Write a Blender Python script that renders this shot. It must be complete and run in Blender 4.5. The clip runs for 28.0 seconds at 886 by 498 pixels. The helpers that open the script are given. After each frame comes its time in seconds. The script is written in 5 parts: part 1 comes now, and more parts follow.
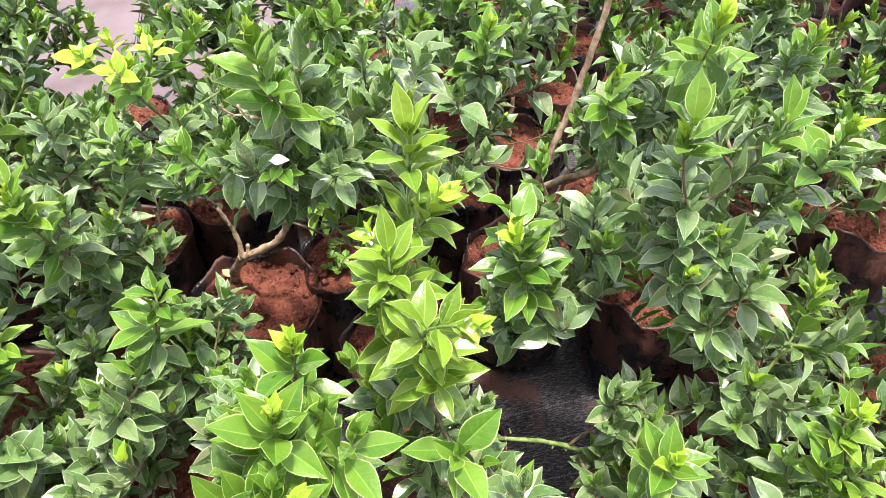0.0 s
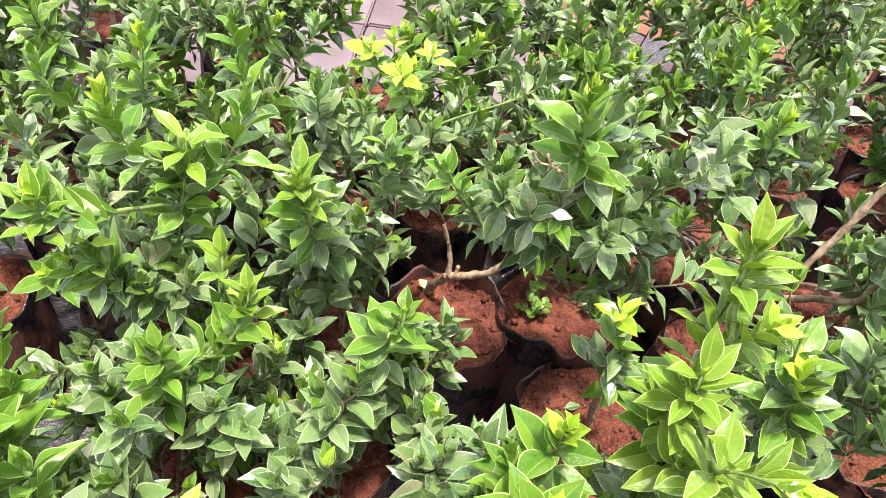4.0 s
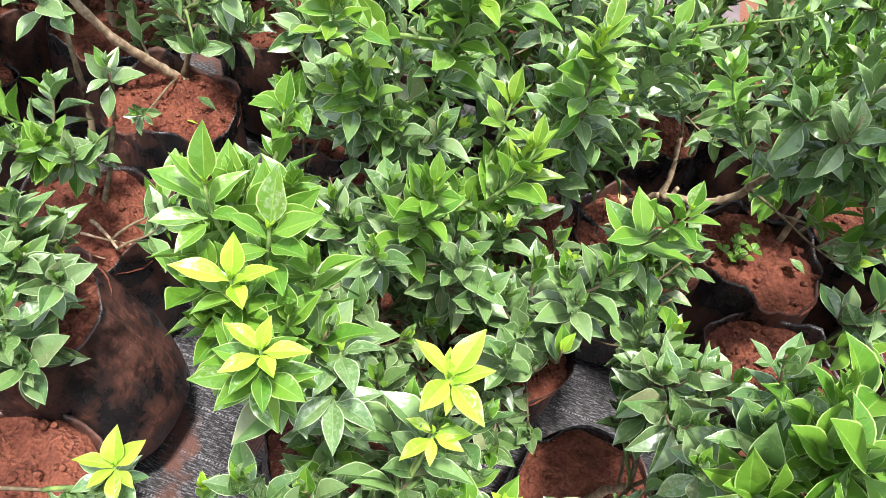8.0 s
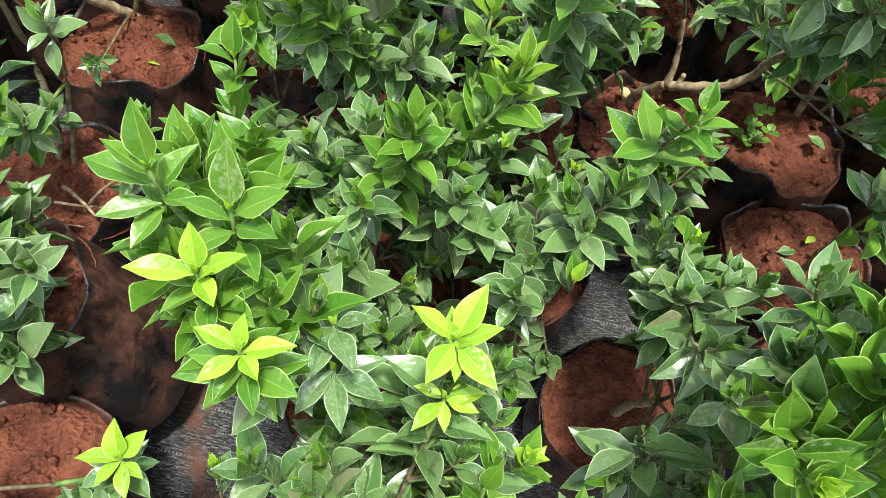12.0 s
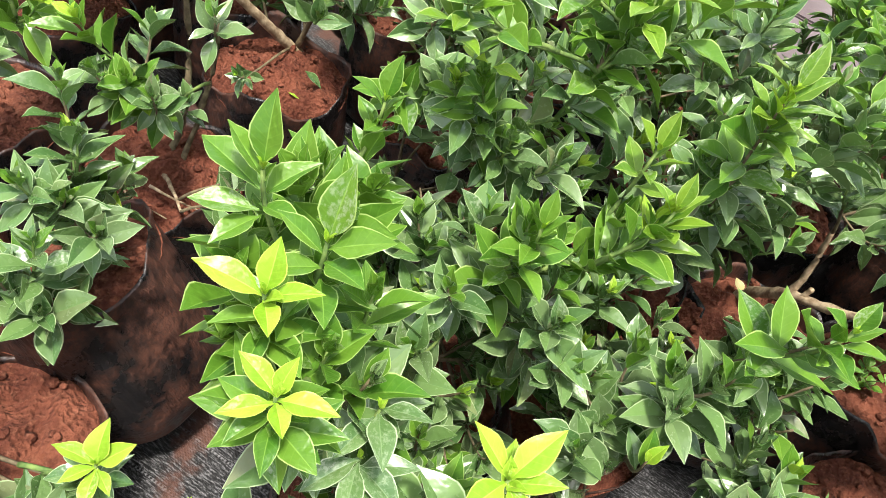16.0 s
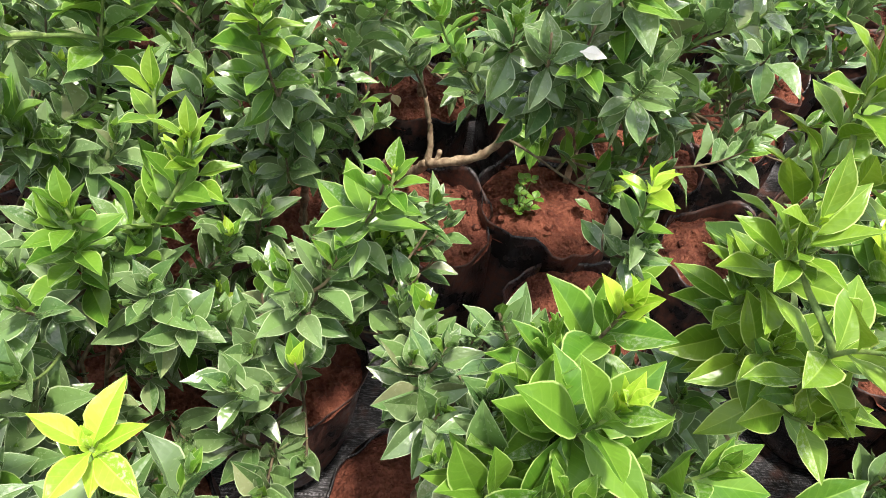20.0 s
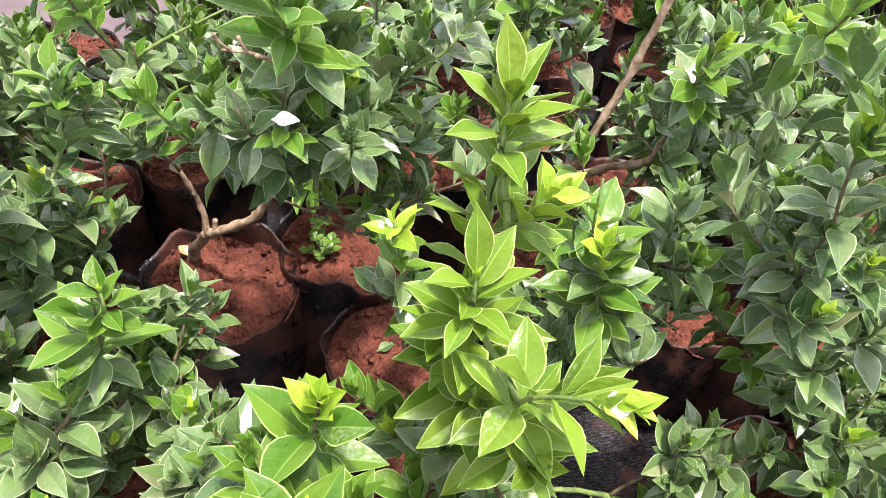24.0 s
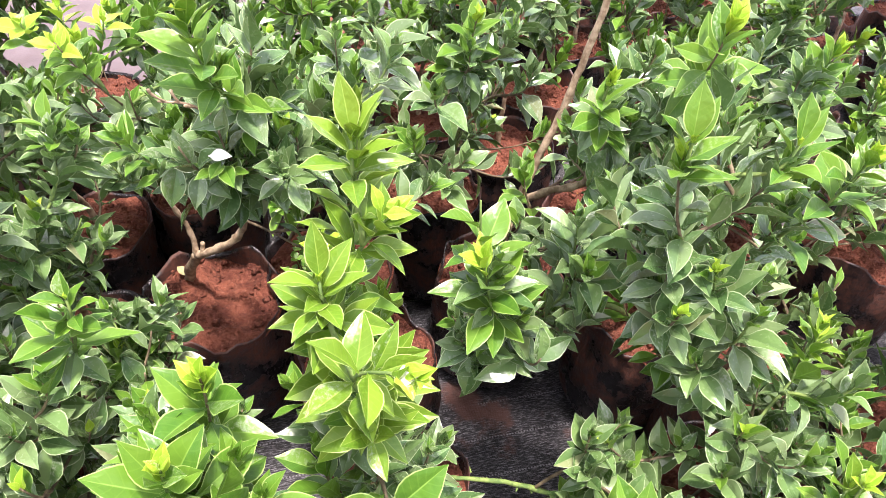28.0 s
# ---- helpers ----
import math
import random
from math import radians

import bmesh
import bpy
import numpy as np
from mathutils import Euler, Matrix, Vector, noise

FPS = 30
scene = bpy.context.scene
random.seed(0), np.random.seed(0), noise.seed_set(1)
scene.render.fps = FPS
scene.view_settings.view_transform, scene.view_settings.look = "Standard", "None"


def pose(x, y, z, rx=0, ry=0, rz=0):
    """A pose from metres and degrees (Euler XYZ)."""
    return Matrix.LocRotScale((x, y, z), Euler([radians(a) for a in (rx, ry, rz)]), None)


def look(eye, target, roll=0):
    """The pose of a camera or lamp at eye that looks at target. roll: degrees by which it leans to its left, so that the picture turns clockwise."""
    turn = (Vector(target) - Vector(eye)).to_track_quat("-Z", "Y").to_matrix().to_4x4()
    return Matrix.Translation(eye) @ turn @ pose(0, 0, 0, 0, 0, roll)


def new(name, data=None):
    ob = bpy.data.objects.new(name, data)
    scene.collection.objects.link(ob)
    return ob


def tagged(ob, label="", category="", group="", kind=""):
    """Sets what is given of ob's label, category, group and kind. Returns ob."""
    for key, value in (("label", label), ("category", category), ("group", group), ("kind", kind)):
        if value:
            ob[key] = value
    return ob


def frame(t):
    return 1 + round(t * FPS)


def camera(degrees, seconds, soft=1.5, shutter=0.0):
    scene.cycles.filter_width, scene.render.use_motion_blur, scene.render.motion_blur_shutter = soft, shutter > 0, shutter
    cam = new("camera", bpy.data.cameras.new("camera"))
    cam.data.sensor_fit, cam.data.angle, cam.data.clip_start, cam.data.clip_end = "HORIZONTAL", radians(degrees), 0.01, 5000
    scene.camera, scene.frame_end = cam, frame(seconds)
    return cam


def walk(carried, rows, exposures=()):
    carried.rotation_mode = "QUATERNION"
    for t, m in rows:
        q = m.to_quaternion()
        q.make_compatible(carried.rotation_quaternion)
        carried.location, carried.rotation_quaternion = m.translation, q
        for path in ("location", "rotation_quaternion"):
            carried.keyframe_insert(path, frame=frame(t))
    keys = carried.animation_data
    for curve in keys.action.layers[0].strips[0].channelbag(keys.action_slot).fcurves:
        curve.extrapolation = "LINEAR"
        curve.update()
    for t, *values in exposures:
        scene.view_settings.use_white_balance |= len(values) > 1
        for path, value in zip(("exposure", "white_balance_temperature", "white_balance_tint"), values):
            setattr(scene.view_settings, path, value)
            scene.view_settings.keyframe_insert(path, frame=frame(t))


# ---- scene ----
cam = camera(64.4, 28.0, 0.55)
METRES, EYE, TILT, LEAN, TURN = 1.1, 1.07, -42.0, 0.0, 0.0
ROWS = [
    (0.0, 0.0, 0.0, 0.0, 0.0, 0.0, -0.0),
    (0.5, -0.0014, -0.0195, -0.0216, 3.7, 0.78, -4.93),
    (1.0, -0.0163, -0.0133, -0.0202, 4.91, 0.66, -7.63),
    (1.5, -0.039, 0.0105, -0.0365, 6.24, -1.17, -12.55),
    (2.0, -0.0681, 0.0155, -0.0349, 7.94, -1.79, -14.71),
    (2.5, -0.0909, 0.0189, -0.0234, 8.9, -1.92, -15.24),
    (3.0, -0.1251, 0.0123, 0.0053, 9.81, -0.69, -16.36),
    (3.5, -0.1412, 0.0185, 0.0239, 9.7, -0.22, -16.71),
    (5.5, -0.1452, 0.0356, 0.0143, 8.0, -1.29, -16.05),
    (6.0, -0.1689, 0.0488, -0.0201, 9.43, -4.44, -19.1),
    (6.5, -0.208, 0.0506, -0.0483, 12.64, -6.54, -22.78),
    (7.0, -0.2367, 0.0523, -0.0566, 14.63, -7.73, -24.87),
    (7.5, -0.2581, 0.0461, -0.0782, 16.7, -8.96, -28.21),
    (8.0, -0.2827, 0.0404, -0.0861, 17.58, -9.05, -29.44),
    (8.5, -0.2855, 0.0425, -0.0886, 17.45, -9.29, -29.97),
    (9.0, -0.2873, 0.0502, -0.0927, 17.3, -9.61, -30.46),
    (9.5, -0.2878, 0.0631, -0.0867, 17.17, -11.0, -29.3),
    (10.0, -0.2933, 0.0741, -0.0717, 17.61, -13.25, -26.01),
    (10.5, -0.2978, 0.0819, -0.0623, 17.83, -15.26, -23.8),
    (11.0, -0.2999, 0.0866, -0.0629, 17.11, -16.98, -23.27),
    (11.5, -0.2988, 0.0899, -0.0598, 16.86, -17.29, -22.63),
    (13.5, -0.3062, 0.101, -0.0665, 16.64, -15.31, -25.68),
    (14.0, -0.3072, 0.1144, -0.0726, 21.7, -13.83, -33.29),
    (14.5, -0.3157, 0.1357, -0.0834, 25.69, -14.03, -39.33),
    (15.0, -0.319, 0.1334, -0.0949, 28.64, -14.43, -42.79),
    (15.5, -0.3223, 0.1312, -0.0891, 28.31, -13.57, -42.1),
    (16.0, -0.3248, 0.1297, -0.0923, 28.3, -13.81, -41.53),
    (16.5, -0.3264, 0.1287, -0.0944, 27.13, -13.26, -41.18),
    (17.0, -0.324, 0.1287, -0.0926, 24.99, -12.1, -39.85),
    (17.5, -0.3197, 0.1256, -0.089, 22.58, -10.45, -38.25),
    (18.0, -0.3144, 0.1235, -0.0894, 20.1, -9.17, -35.29),
    (18.5, -0.2878, 0.135, -0.0889, 15.34, -7.1, -31.93),
    (19.0, -0.2514, 0.1372, -0.0737, 11.3, -5.75, -26.62),
    (19.5, -0.2076, 0.1426, -0.0597, 7.89, -5.12, -21.84),
    (20.0, -0.1791, 0.1468, -0.0443, 5.19, -4.33, -17.56),
    (20.5, -0.1469, 0.1512, -0.0336, 2.05, -3.67, -13.64),
    (21.0, -0.1228, 0.1545, -0.0242, -0.11, -3.26, -10.48),
    (21.5, -0.1159, 0.1548, -0.018, -0.85, -3.01, -9.26),
    (22.0, -0.1047, 0.1558, -0.0104, -1.93, -3.35, -7.75),
    (22.5, -0.0916, 0.1625, 0.0015, -2.98, -3.14, -5.98),
    (24.5, -0.076, 0.1672, 0.0215, -5.0, -2.04, -3.37),
    (25.0, -0.0666, 0.1692, 0.0199, -5.12, -2.43, -2.59),
    (25.5, -0.0594, 0.1676, 0.019, -5.25, -2.34, -2.49),
    (26.0, -0.0451, 0.1618, 0.0203, -5.16, -2.24, -1.39),
    (26.5, -0.0273, 0.1526, 0.0226, -4.66, -1.79, -0.38),
    (27.0, -0.0084, 0.1359, 0.0234, -3.49, -0.71, -0.62),
    (27.5, 0.0095, 0.1122, 0.0194, -1.85, -0.23, -1.8),
    (28.0, 0.0299, 0.079, 0.0202, -0.37, -0.31, -3.23),
]
EXPOSURES = [(0.0, 1.56, 6500, 21), (2.0, 1.54, 6550, 20), (3.0, 1.66, 6600, 23), (6.0, 1.67, 6600, 23), (8.0, 1.54, 6250, 13), (9.0, 1.46, 6300, 12), (10.0, 1.20, 6350, 7), (11.0, 1.07, 6400, 3),
             (14.0, 1.24, 6200, 1), (16.0, 1.26, 6550, 8), (19.0, 1.22, 6650, 8), (20.0, 1.30, 6650, 13), (21.0, 1.48, 6550, 19), (25.0, 1.45, 6450, 26), (27.0, 1.57, 6450, 26), (28.0, 1.70, 6450, 25)]
walk(cam, [(t, pose(0, 0, EYE, TILT, LEAN, TURN) @ pose(METRES * x, METRES * y, METRES * z, 90 + pitch, roll, yaw)) for t, x, y, z, yaw, pitch, roll in ROWS], EXPOSURES)

# ---------------------------------------------------------------- world, sun
SUN_TO = Vector((0.10, -0.16, 0.98)).normalized()
world = bpy.data.worlds.new("sky")
scene.world = world
world.use_nodes = True
wt = world.node_tree
sky = wt.nodes.new("ShaderNodeTexSky")
sky.sky_type = "NISHITA"
sky.sun_disc = False
sky.sun_elevation = math.asin(SUN_TO.z)
sky.sun_rotation = math.atan2(SUN_TO.x, SUN_TO.y)
sky.dust_density = 3.0
haze = wt.nodes.new("ShaderNodeHueSaturation")
haze.inputs["Saturation"].default_value = 0.48
wt.links.new(sky.outputs[0], haze.inputs["Color"])
wt.links.new(haze.outputs[0], wt.nodes["Background"].inputs[0])
wt.nodes["Background"].inputs[1].default_value = 0.142
sun_data = bpy.data.lights.new("sun", "SUN")
sun_data.energy, sun_data.angle, sun_data.color = 2.65, radians(6.0), (1.0, 0.955, 0.88)
sun = new("sun", sun_data)
sun.matrix_world = look(SUN_TO * 10, (0, 0, 0))

# ---------------------------------------------------------------- materials


class Nodes:
    """A small helper to write node trees."""

    def __init__(self, name):
        self.mat = bpy.data.materials.new(name)
        self.mat.use_nodes = True
        self.tree = self.mat.node_tree
        self.tree.nodes.clear()
        self.out = self.add("ShaderNodeOutputMaterial")

    def add(self, kind, **values):
        n = self.tree.nodes.new(kind)
        for k, v in values.items():
            n.inputs[k].default_value = v
        return n

    def link(self, a, b):
        self.tree.links.new(a, b)

    def math(self, op, a, b=None, c=None, clamp=False):
        n = self.tree.nodes.new("ShaderNodeMath")
        n.operation, n.use_clamp = op, clamp
        for i, v in enumerate((a, b, c)):
            if v is None:
                continue
            if isinstance(v, (int, float)):
                n.inputs[i].default_value = v
            else:
                self.link(v, n.inputs[i])
        return n.outputs[0]

    def ramp(self, v, lo, hi):
        n = self.tree.nodes.new("ShaderNodeMapRange")
        n.interpolation_type = "SMOOTHSTEP"
        n.inputs[1].default_value, n.inputs[2].default_value = lo, hi
        self.link(v, n.inputs[0])
        return n.outputs[0]

    def mix(self, f, a, b):
        n = self.tree.nodes.new("ShaderNodeMix")
        n.data_type = "RGBA"
        for sock, v in ((n.inputs[0], f), (n.inputs[6], a), (n.inputs[7], b)):
            if isinstance(v, (int, float)):
                sock.default_value = v
            elif isinstance(v, tuple):
                sock.default_value = (*v, 1.0)
            else:
                self.link(v, sock)
        return n.outputs[2]

    def noise(self, vec, scale, detail=4.0, rough=0.55):
        n = self.add("ShaderNodeTexNoise")
        n.inputs["Scale"].default_value = scale
        n.inputs["Detail"].default_value = detail
        n.inputs["Roughness"].default_value = rough
        if vec is not None:
            self.link(vec, n.inputs["Vector"])
        return n.outputs[0]

    def scaled(self, vec, s, r=(0, 0, 0)):
        n = self.add("ShaderNodeMapping")
        n.inputs["Scale"].default_value = s
        n.inputs["Rotation"].default_value = r
        self.link(vec, n.inputs["Vector"])
        return n.outputs[0]

    def bump(self, h, strength, distance):
        n = self.add("ShaderNodeBump")
        n.inputs["Strength"].default_value = strength
        n.inputs["Distance"].default_value = distance
        self.link(h, n.inputs["Height"])
        return n.outputs[0]

    def finish(self, colour, rough, normal=None, spec=0.5):
        p = self.add("ShaderNodeBsdfPrincipled")
        for sock, v in ((p.inputs["Base Color"], colour), (p.inputs["Roughness"], rough)):
            if isinstance(v, (int, float)):
                sock.default_value = v
            elif isinstance(v, tuple):
                sock.default_value = (*v, 1.0)
            else:
                self.link(v, sock)
        p.inputs["Specular IOR Level"].default_value = spec
        if normal is not None:
            self.link(normal, p.inputs["Normal"])
        self.link(p.outputs[0], self.out.inputs[0])
        return p


def leaf_material(name, dark, light, edge, rib, through_col, rough, thin, dull=(0.20, 0.240, 0.135), age=0.0, pale=(0.42, 0.48, 0.34), scarred=False, coat=0.45):
    """Glossy citrus leaf: thin pale margin, midrib, faint side veins, mottled blade, some light passing through."""
    m = Nodes(name)
    info = m.add("ShaderNodeObjectInfo")
    geo = m.add("ShaderNodeNewGeometry")
    uv = m.add("ShaderNodeTexCoord")
    sep = m.add("ShaderNodeSeparateXYZ")
    m.link(uv.outputs["UV"], sep.inputs[0])
    vary = m.math("FRACT", m.math("ADD", info.outputs["Random"], geo.outputs["Random Per Island"]))
    # each leaf gets its own stretch of the noise
    place = m.add("ShaderNodeCombineXYZ")
    m.link(sep.outputs[0], place.inputs[0])
    m.link(m.math("MULTIPLY", sep.outputs[1], 1.8), place.inputs[1])
    m.link(m.math("MULTIPLY", vary, 60.0), place.inputs[2])
    across = m.math("MULTIPLY", m.math("ABSOLUTE", m.math("SUBTRACT", sep.outputs[0], 0.5)), 2.0)
    mott, soft_n, fine = m.noise(place.outputs[0], 5.0, 4.0), m.noise(place.outputs[0], 2.2, 2.0), m.noise(place.outputs[0], 40.0, 2.0)
    blade = m.mix(vary, dark, light)
    blade = m.mix(m.math("MULTIPLY", m.ramp(mott, 0.40, 0.75), 0.30), blade, light)
    blade = m.mix(m.math("MULTIPLY", m.ramp(fine, 0.60, 0.80), 0.08), blade, rib)
    # some leaves are greyer, a few are turning tan
    other = m.math("FRACT", m.math("MULTIPLY", vary, 7.31))
    blade = m.mix(m.math("MULTIPLY", m.ramp(other, 0.35, 0.95), age), blade, dull)
    blade = m.mix(m.math("MULTIPLY", m.ramp(m.math("FRACT", m.math("MULTIPLY", vary, 23.7)), 0.95, 0.99), age), blade, (0.36, 0.27, 0.19))
    # now and then a leaf with pale, scarred patches
    scar = m.math("MULTIPLY", m.ramp(m.noise(place.outputs[0], 6.0, 5.0, 0.70), 0.46, 0.66), 1.0 if scarred else m.ramp(m.math("FRACT", m.math("MULTIPLY", vary, 13.9)), 0.90, 0.96))
    blade = m.mix(m.math("MULTIPLY", scar, 0.55 if scarred else 0.6), blade, pale)
    # side veins run out and forward from the midrib
    vein = m.math("SINE", m.math("MULTIPLY", m.math("SUBTRACT", sep.outputs[1], m.math("MULTIPLY", across, 0.16)), 52.0))
    blade = m.mix(m.math("MULTIPLY", m.ramp(vein, 0.80, 1.0), 0.10), blade, rib)
    blade = m.mix(m.math("MULTIPLY", m.math("SUBTRACT", 1.0, m.ramp(across, 0.01, 0.07)), 0.60), blade, rib)
    colour = m.mix(m.math("MULTIPLY", m.ramp(across, 0.89, 0.955), 0.90), blade, edge)
    height = m.math("ADD", m.math("MULTIPLY", vein, 0.012), m.math("ADD", m.math("MULTIPLY", soft_n, 1.2), m.math("MULTIPLY", fine, 0.02)))
    nor = m.bump(height, 0.35, 0.004)
    r = m.math("ADD", m.math("MULTIPLY", mott, 0.12), rough - 0.06)
    p = m.finish(colour, r, nor, 0.35 if coat < 0.3 else 0.5)
    p.inputs["Coat Weight"].default_value = coat
    p.inputs["Coat Roughness"].default_value = 0.20
    tr = m.add("ShaderNodeBsdfTranslucent")
    m.link(m.mix(0.5, colour, through_col), tr.inputs[0])
    mixer = m.add("ShaderNodeMixShader")
    mixer.inputs[0].default_value = thin
    m.link(p.outputs[0], mixer.inputs[1])
    m.link(tr.outputs[0], mixer.inputs[2])
    m.link(mixer.outputs[0], m.out.inputs[0])
    return m.mat


LEAF_OLD = leaf_material("leaf_dark", (0.062, 0.138, 0.040), (0.155, 0.262, 0.078), (0.42, 0.53, 0.28), (0.17, 0.28, 0.10), (0.16, 0.32, 0.03), 0.26, 0.08, age=0.34)
LEAF_FRESH = leaf_material("leaf_fresh", (0.052, 0.155, 0.013), (0.132, 0.262, 0.027), (0.40, 0.55, 0.17), (0.26, 0.43, 0.08), (0.26, 0.48, 0.03), 0.33, 0.16, coat=0.15)
LEAF_BRIGHT = leaf_material("leaf_bright", (0.080, 0.188, 0.012), (0.175, 0.300, 0.026), (0.48, 0.60, 0.20), (0.36, 0.50, 0.10), (0.34, 0.52, 0.03), 0.34, 0.16, coat=0.15)
LEAF_YOUNG = leaf_material("leaf_young", (0.190, 0.370, 0.018), (0.360, 0.540, 0.050), (0.56, 0.68, 0.12), (0.52, 0.64, 0.12), (0.48, 0.62, 0.04), 0.36, 0.20, pale=(0.80, 0.80, 0.52), coat=0.12)
LEAF_SCARRED = leaf_material("leaf_scarred", (0.060, 0.140, 0.036), (0.150, 0.250, 0.075), (0.50, 0.60, 0.38), (0.26, 0.36, 0.18), (0.18, 0.32, 0.05), 0.40, 0.12, pale=(0.34, 0.42, 0.26), scarred=True)
LEAF_WHITE = leaf_material("leaf_bleached", (0.80, 0.78, 0.66), (0.86, 0.85, 0.76), (0.84, 0.82, 0.70), (0.76, 0.74, 0.60), (0.8, 0.8, 0.6), 0.5, 0.12)
LEAF_DRY = leaf_material("leaf_fallen", (0.50, 0.42, 0.16), (0.66, 0.60, 0.30), (0.60, 0.52, 0.26), (0.50, 0.40, 0.16), (0.5, 0.4, 0.1), 0.55, 0.12)


def bark_material(name, a, b):
    m = Nodes(name)
    tc = m.add("ShaderNodeTexCoord").outputs["Object"]
    n1 = m.noise(tc, 90.0, 5.0)
    n2 = m.noise(m.scaled(tc, (300, 300, 60)), 1.0, 3.0)
    col = m.mix(m.ramp(n1, 0.35, 0.68), a, b)
    col = m.mix(m.math("MULTIPLY", m.ramp(n2, 0.5, 0.8), 0.5), col, tuple(0.5 * c for c in a))
    m.finish(col, 0.8, m.bump(m.math("ADD", n1, n2), 0.6, 0.002), 0.3)
    return m.mat


BARK = bark_material("bark", (0.22, 0.150, 0.088), (0.48, 0.37, 0.24))
TWIG = bark_material("twig_bark", (0.10, 0.075, 0.042), (0.24, 0.19, 0.11))
STEM = bark_material("green_stem", (0.10, 0.17, 0.045), (0.22, 0.30, 0.08))


def soil_material():
    m = Nodes("red_soil")
    tc = m.add("ShaderNodeTexCoord").outputs["Object"]
    info = m.add("ShaderNodeObjectInfo").outputs["Random"]
    n1 = m.noise(tc, 22.0, 6.0, 0.6)
    n2 = m.noise(tc, 140.0, 5.0, 0.65)
    col = m.mix(m.ramp(n1, 0.32, 0.7), (0.095, 0.028, 0.017), (0.250, 0.085, 0.048))
    n4 = m.noise(tc, 55.0, 4.0, 0.6)
    col = m.mix(m.math("MULTIPLY", m.ramp(n4, 0.52, 0.66), 0.5), col, (0.070, 0.019, 0.011))
    col = m.mix(m.math("MULTIPLY", m.ramp(n2, 0.5, 0.75), 0.6), col, (0.36, 0.155, 0.095))
    col = m.mix(m.math("MULTIPLY", info, 0.35), col, (0.22, 0.062, 0.034))
    vor = m.add("ShaderNodeTexVoronoi", Scale=170.0)
    m.link(tc, vor.inputs["Vector"])
    h = m.math("ADD", m.math("MULTIPLY", n2, 1.0), m.math("MULTIPLY", vor.outputs["Distance"], 0.7))
    m.finish(col, 0.92, m.bump(h, 1.0, 0.008), 0.25)
    return m.mat


SOIL = soil_material()


def film_material():
    """Black plastic film, creased, with dried red mud on it."""
    m = Nodes("black_film")
    tc = m.add("ShaderNodeTexCoord").outputs["Object"]
    info = m.add("ShaderNodeObjectInfo").outputs["Random"]
    shift = m.add("ShaderNodeVectorMath")
    shift.operation = "ADD"
    m.link(tc, shift.inputs[0])
    m.link(m.math("MULTIPLY", info, 9.0), shift.inputs[1])
    tc = shift.outputs[0]
    n1 = m.noise(tc, 13.0, 7.0, 0.66)
    n2 = m.noise(m.scaled(tc, (60, 60, 16)), 1.0, 5.0, 0.6)
    n3 = m.noise(tc, 120.0, 4.0, 0.65)
    mud = m.math("MULTIPLY", m.ramp(n1, 0.43, 0.60), m.math("ADD", m.math("MULTIPLY", m.ramp(n3, 0.35, 0.65), 0.6), 0.4))
    thin = m.ramp(n2, 0.40, 0.70)
    col = m.mix(m.math("MULTIPLY", thin, 0.5), (0.009, 0.0088, 0.0095), (0.034, 0.026, 0.024))
    col = m.mix(m.math("MULTIPLY", mud, 0.80), col, (0.150, 0.058, 0.036))
    rough = m.math("ADD", m.math("MULTIPLY", mud, 0.45), 0.26)
    m.finish(col, rough, m.bump(m.math("ADD", n2, m.math("MULTIPLY", n3, 0.25)), 0.6, 0.008), 0.5)
    return m.mat


FILM = film_material()


def weave_material():
    """Black woven ground fabric with pale marker stitches and mud dust."""
    m = Nodes("ground_fabric")
    tc = m.add("ShaderNodeTexCoord").outputs["Object"]
    rot = m.scaled(tc, (1, 1, 1), (0, 0, radians(-16)))
    sep = m.add("ShaderNodeSeparateXYZ")
    m.link(rot, sep.inputs[0])
    x, y = sep.outputs[0], sep.outputs[1]
    streak = m.noise(m.scaled(rot, (85, 430, 1)), 1.0, 5.0, 0.72)
    fine = m.noise(m.scaled(rot, (500, 500, 1)), 1.0, 2.0)
    big = m.noise(tc, 7.0, 5.0, 0.6)
    col = m.mix(m.ramp(streak, 0.46, 0.66), (0.014, 0.0135, 0.014), (0.260, 0.254, 0.262))
    col = m.mix(m.math("MULTIPLY", m.ramp(fine, 0.50, 0.66), 0.55), col, (0.016, 0.015, 0.016))
    row = m.ramp(m.math("COSINE", m.math("MULTIPLY", y, 2 * math.pi / 0.068)), 0.985, 0.997)
    dash = m.ramp(m.math("COSINE", m.math("MULTIPLY", x, 2 * math.pi / 0.0052)), -0.1, 0.3)
    col = m.mix(m.math("MULTIPLY", m.math("MULTIPLY", row, dash), 0.45), col, (0.42, 0.41, 0.42))
    col = m.mix(m.math("MULTIPLY", m.ramp(big, 0.53, 0.62), 0.88), col, (0.135, 0.058, 0.040))
    warp = m.math("SINE", m.math("MULTIPLY", x, 2 * math.pi / 0.0024))
    weft = m.math("SINE", m.math("MULTIPLY", y, 2 * math.pi / 0.0030))
    h = m.math("ADD", m.math("MULTIPLY", warp, weft), m.math("MULTIPLY", streak, 2.0))
    m.finish(col, 0.48, m.bump(h, 0.5, 0.0012), 0.5)
    return m.mat


WEAVE = weave_material()


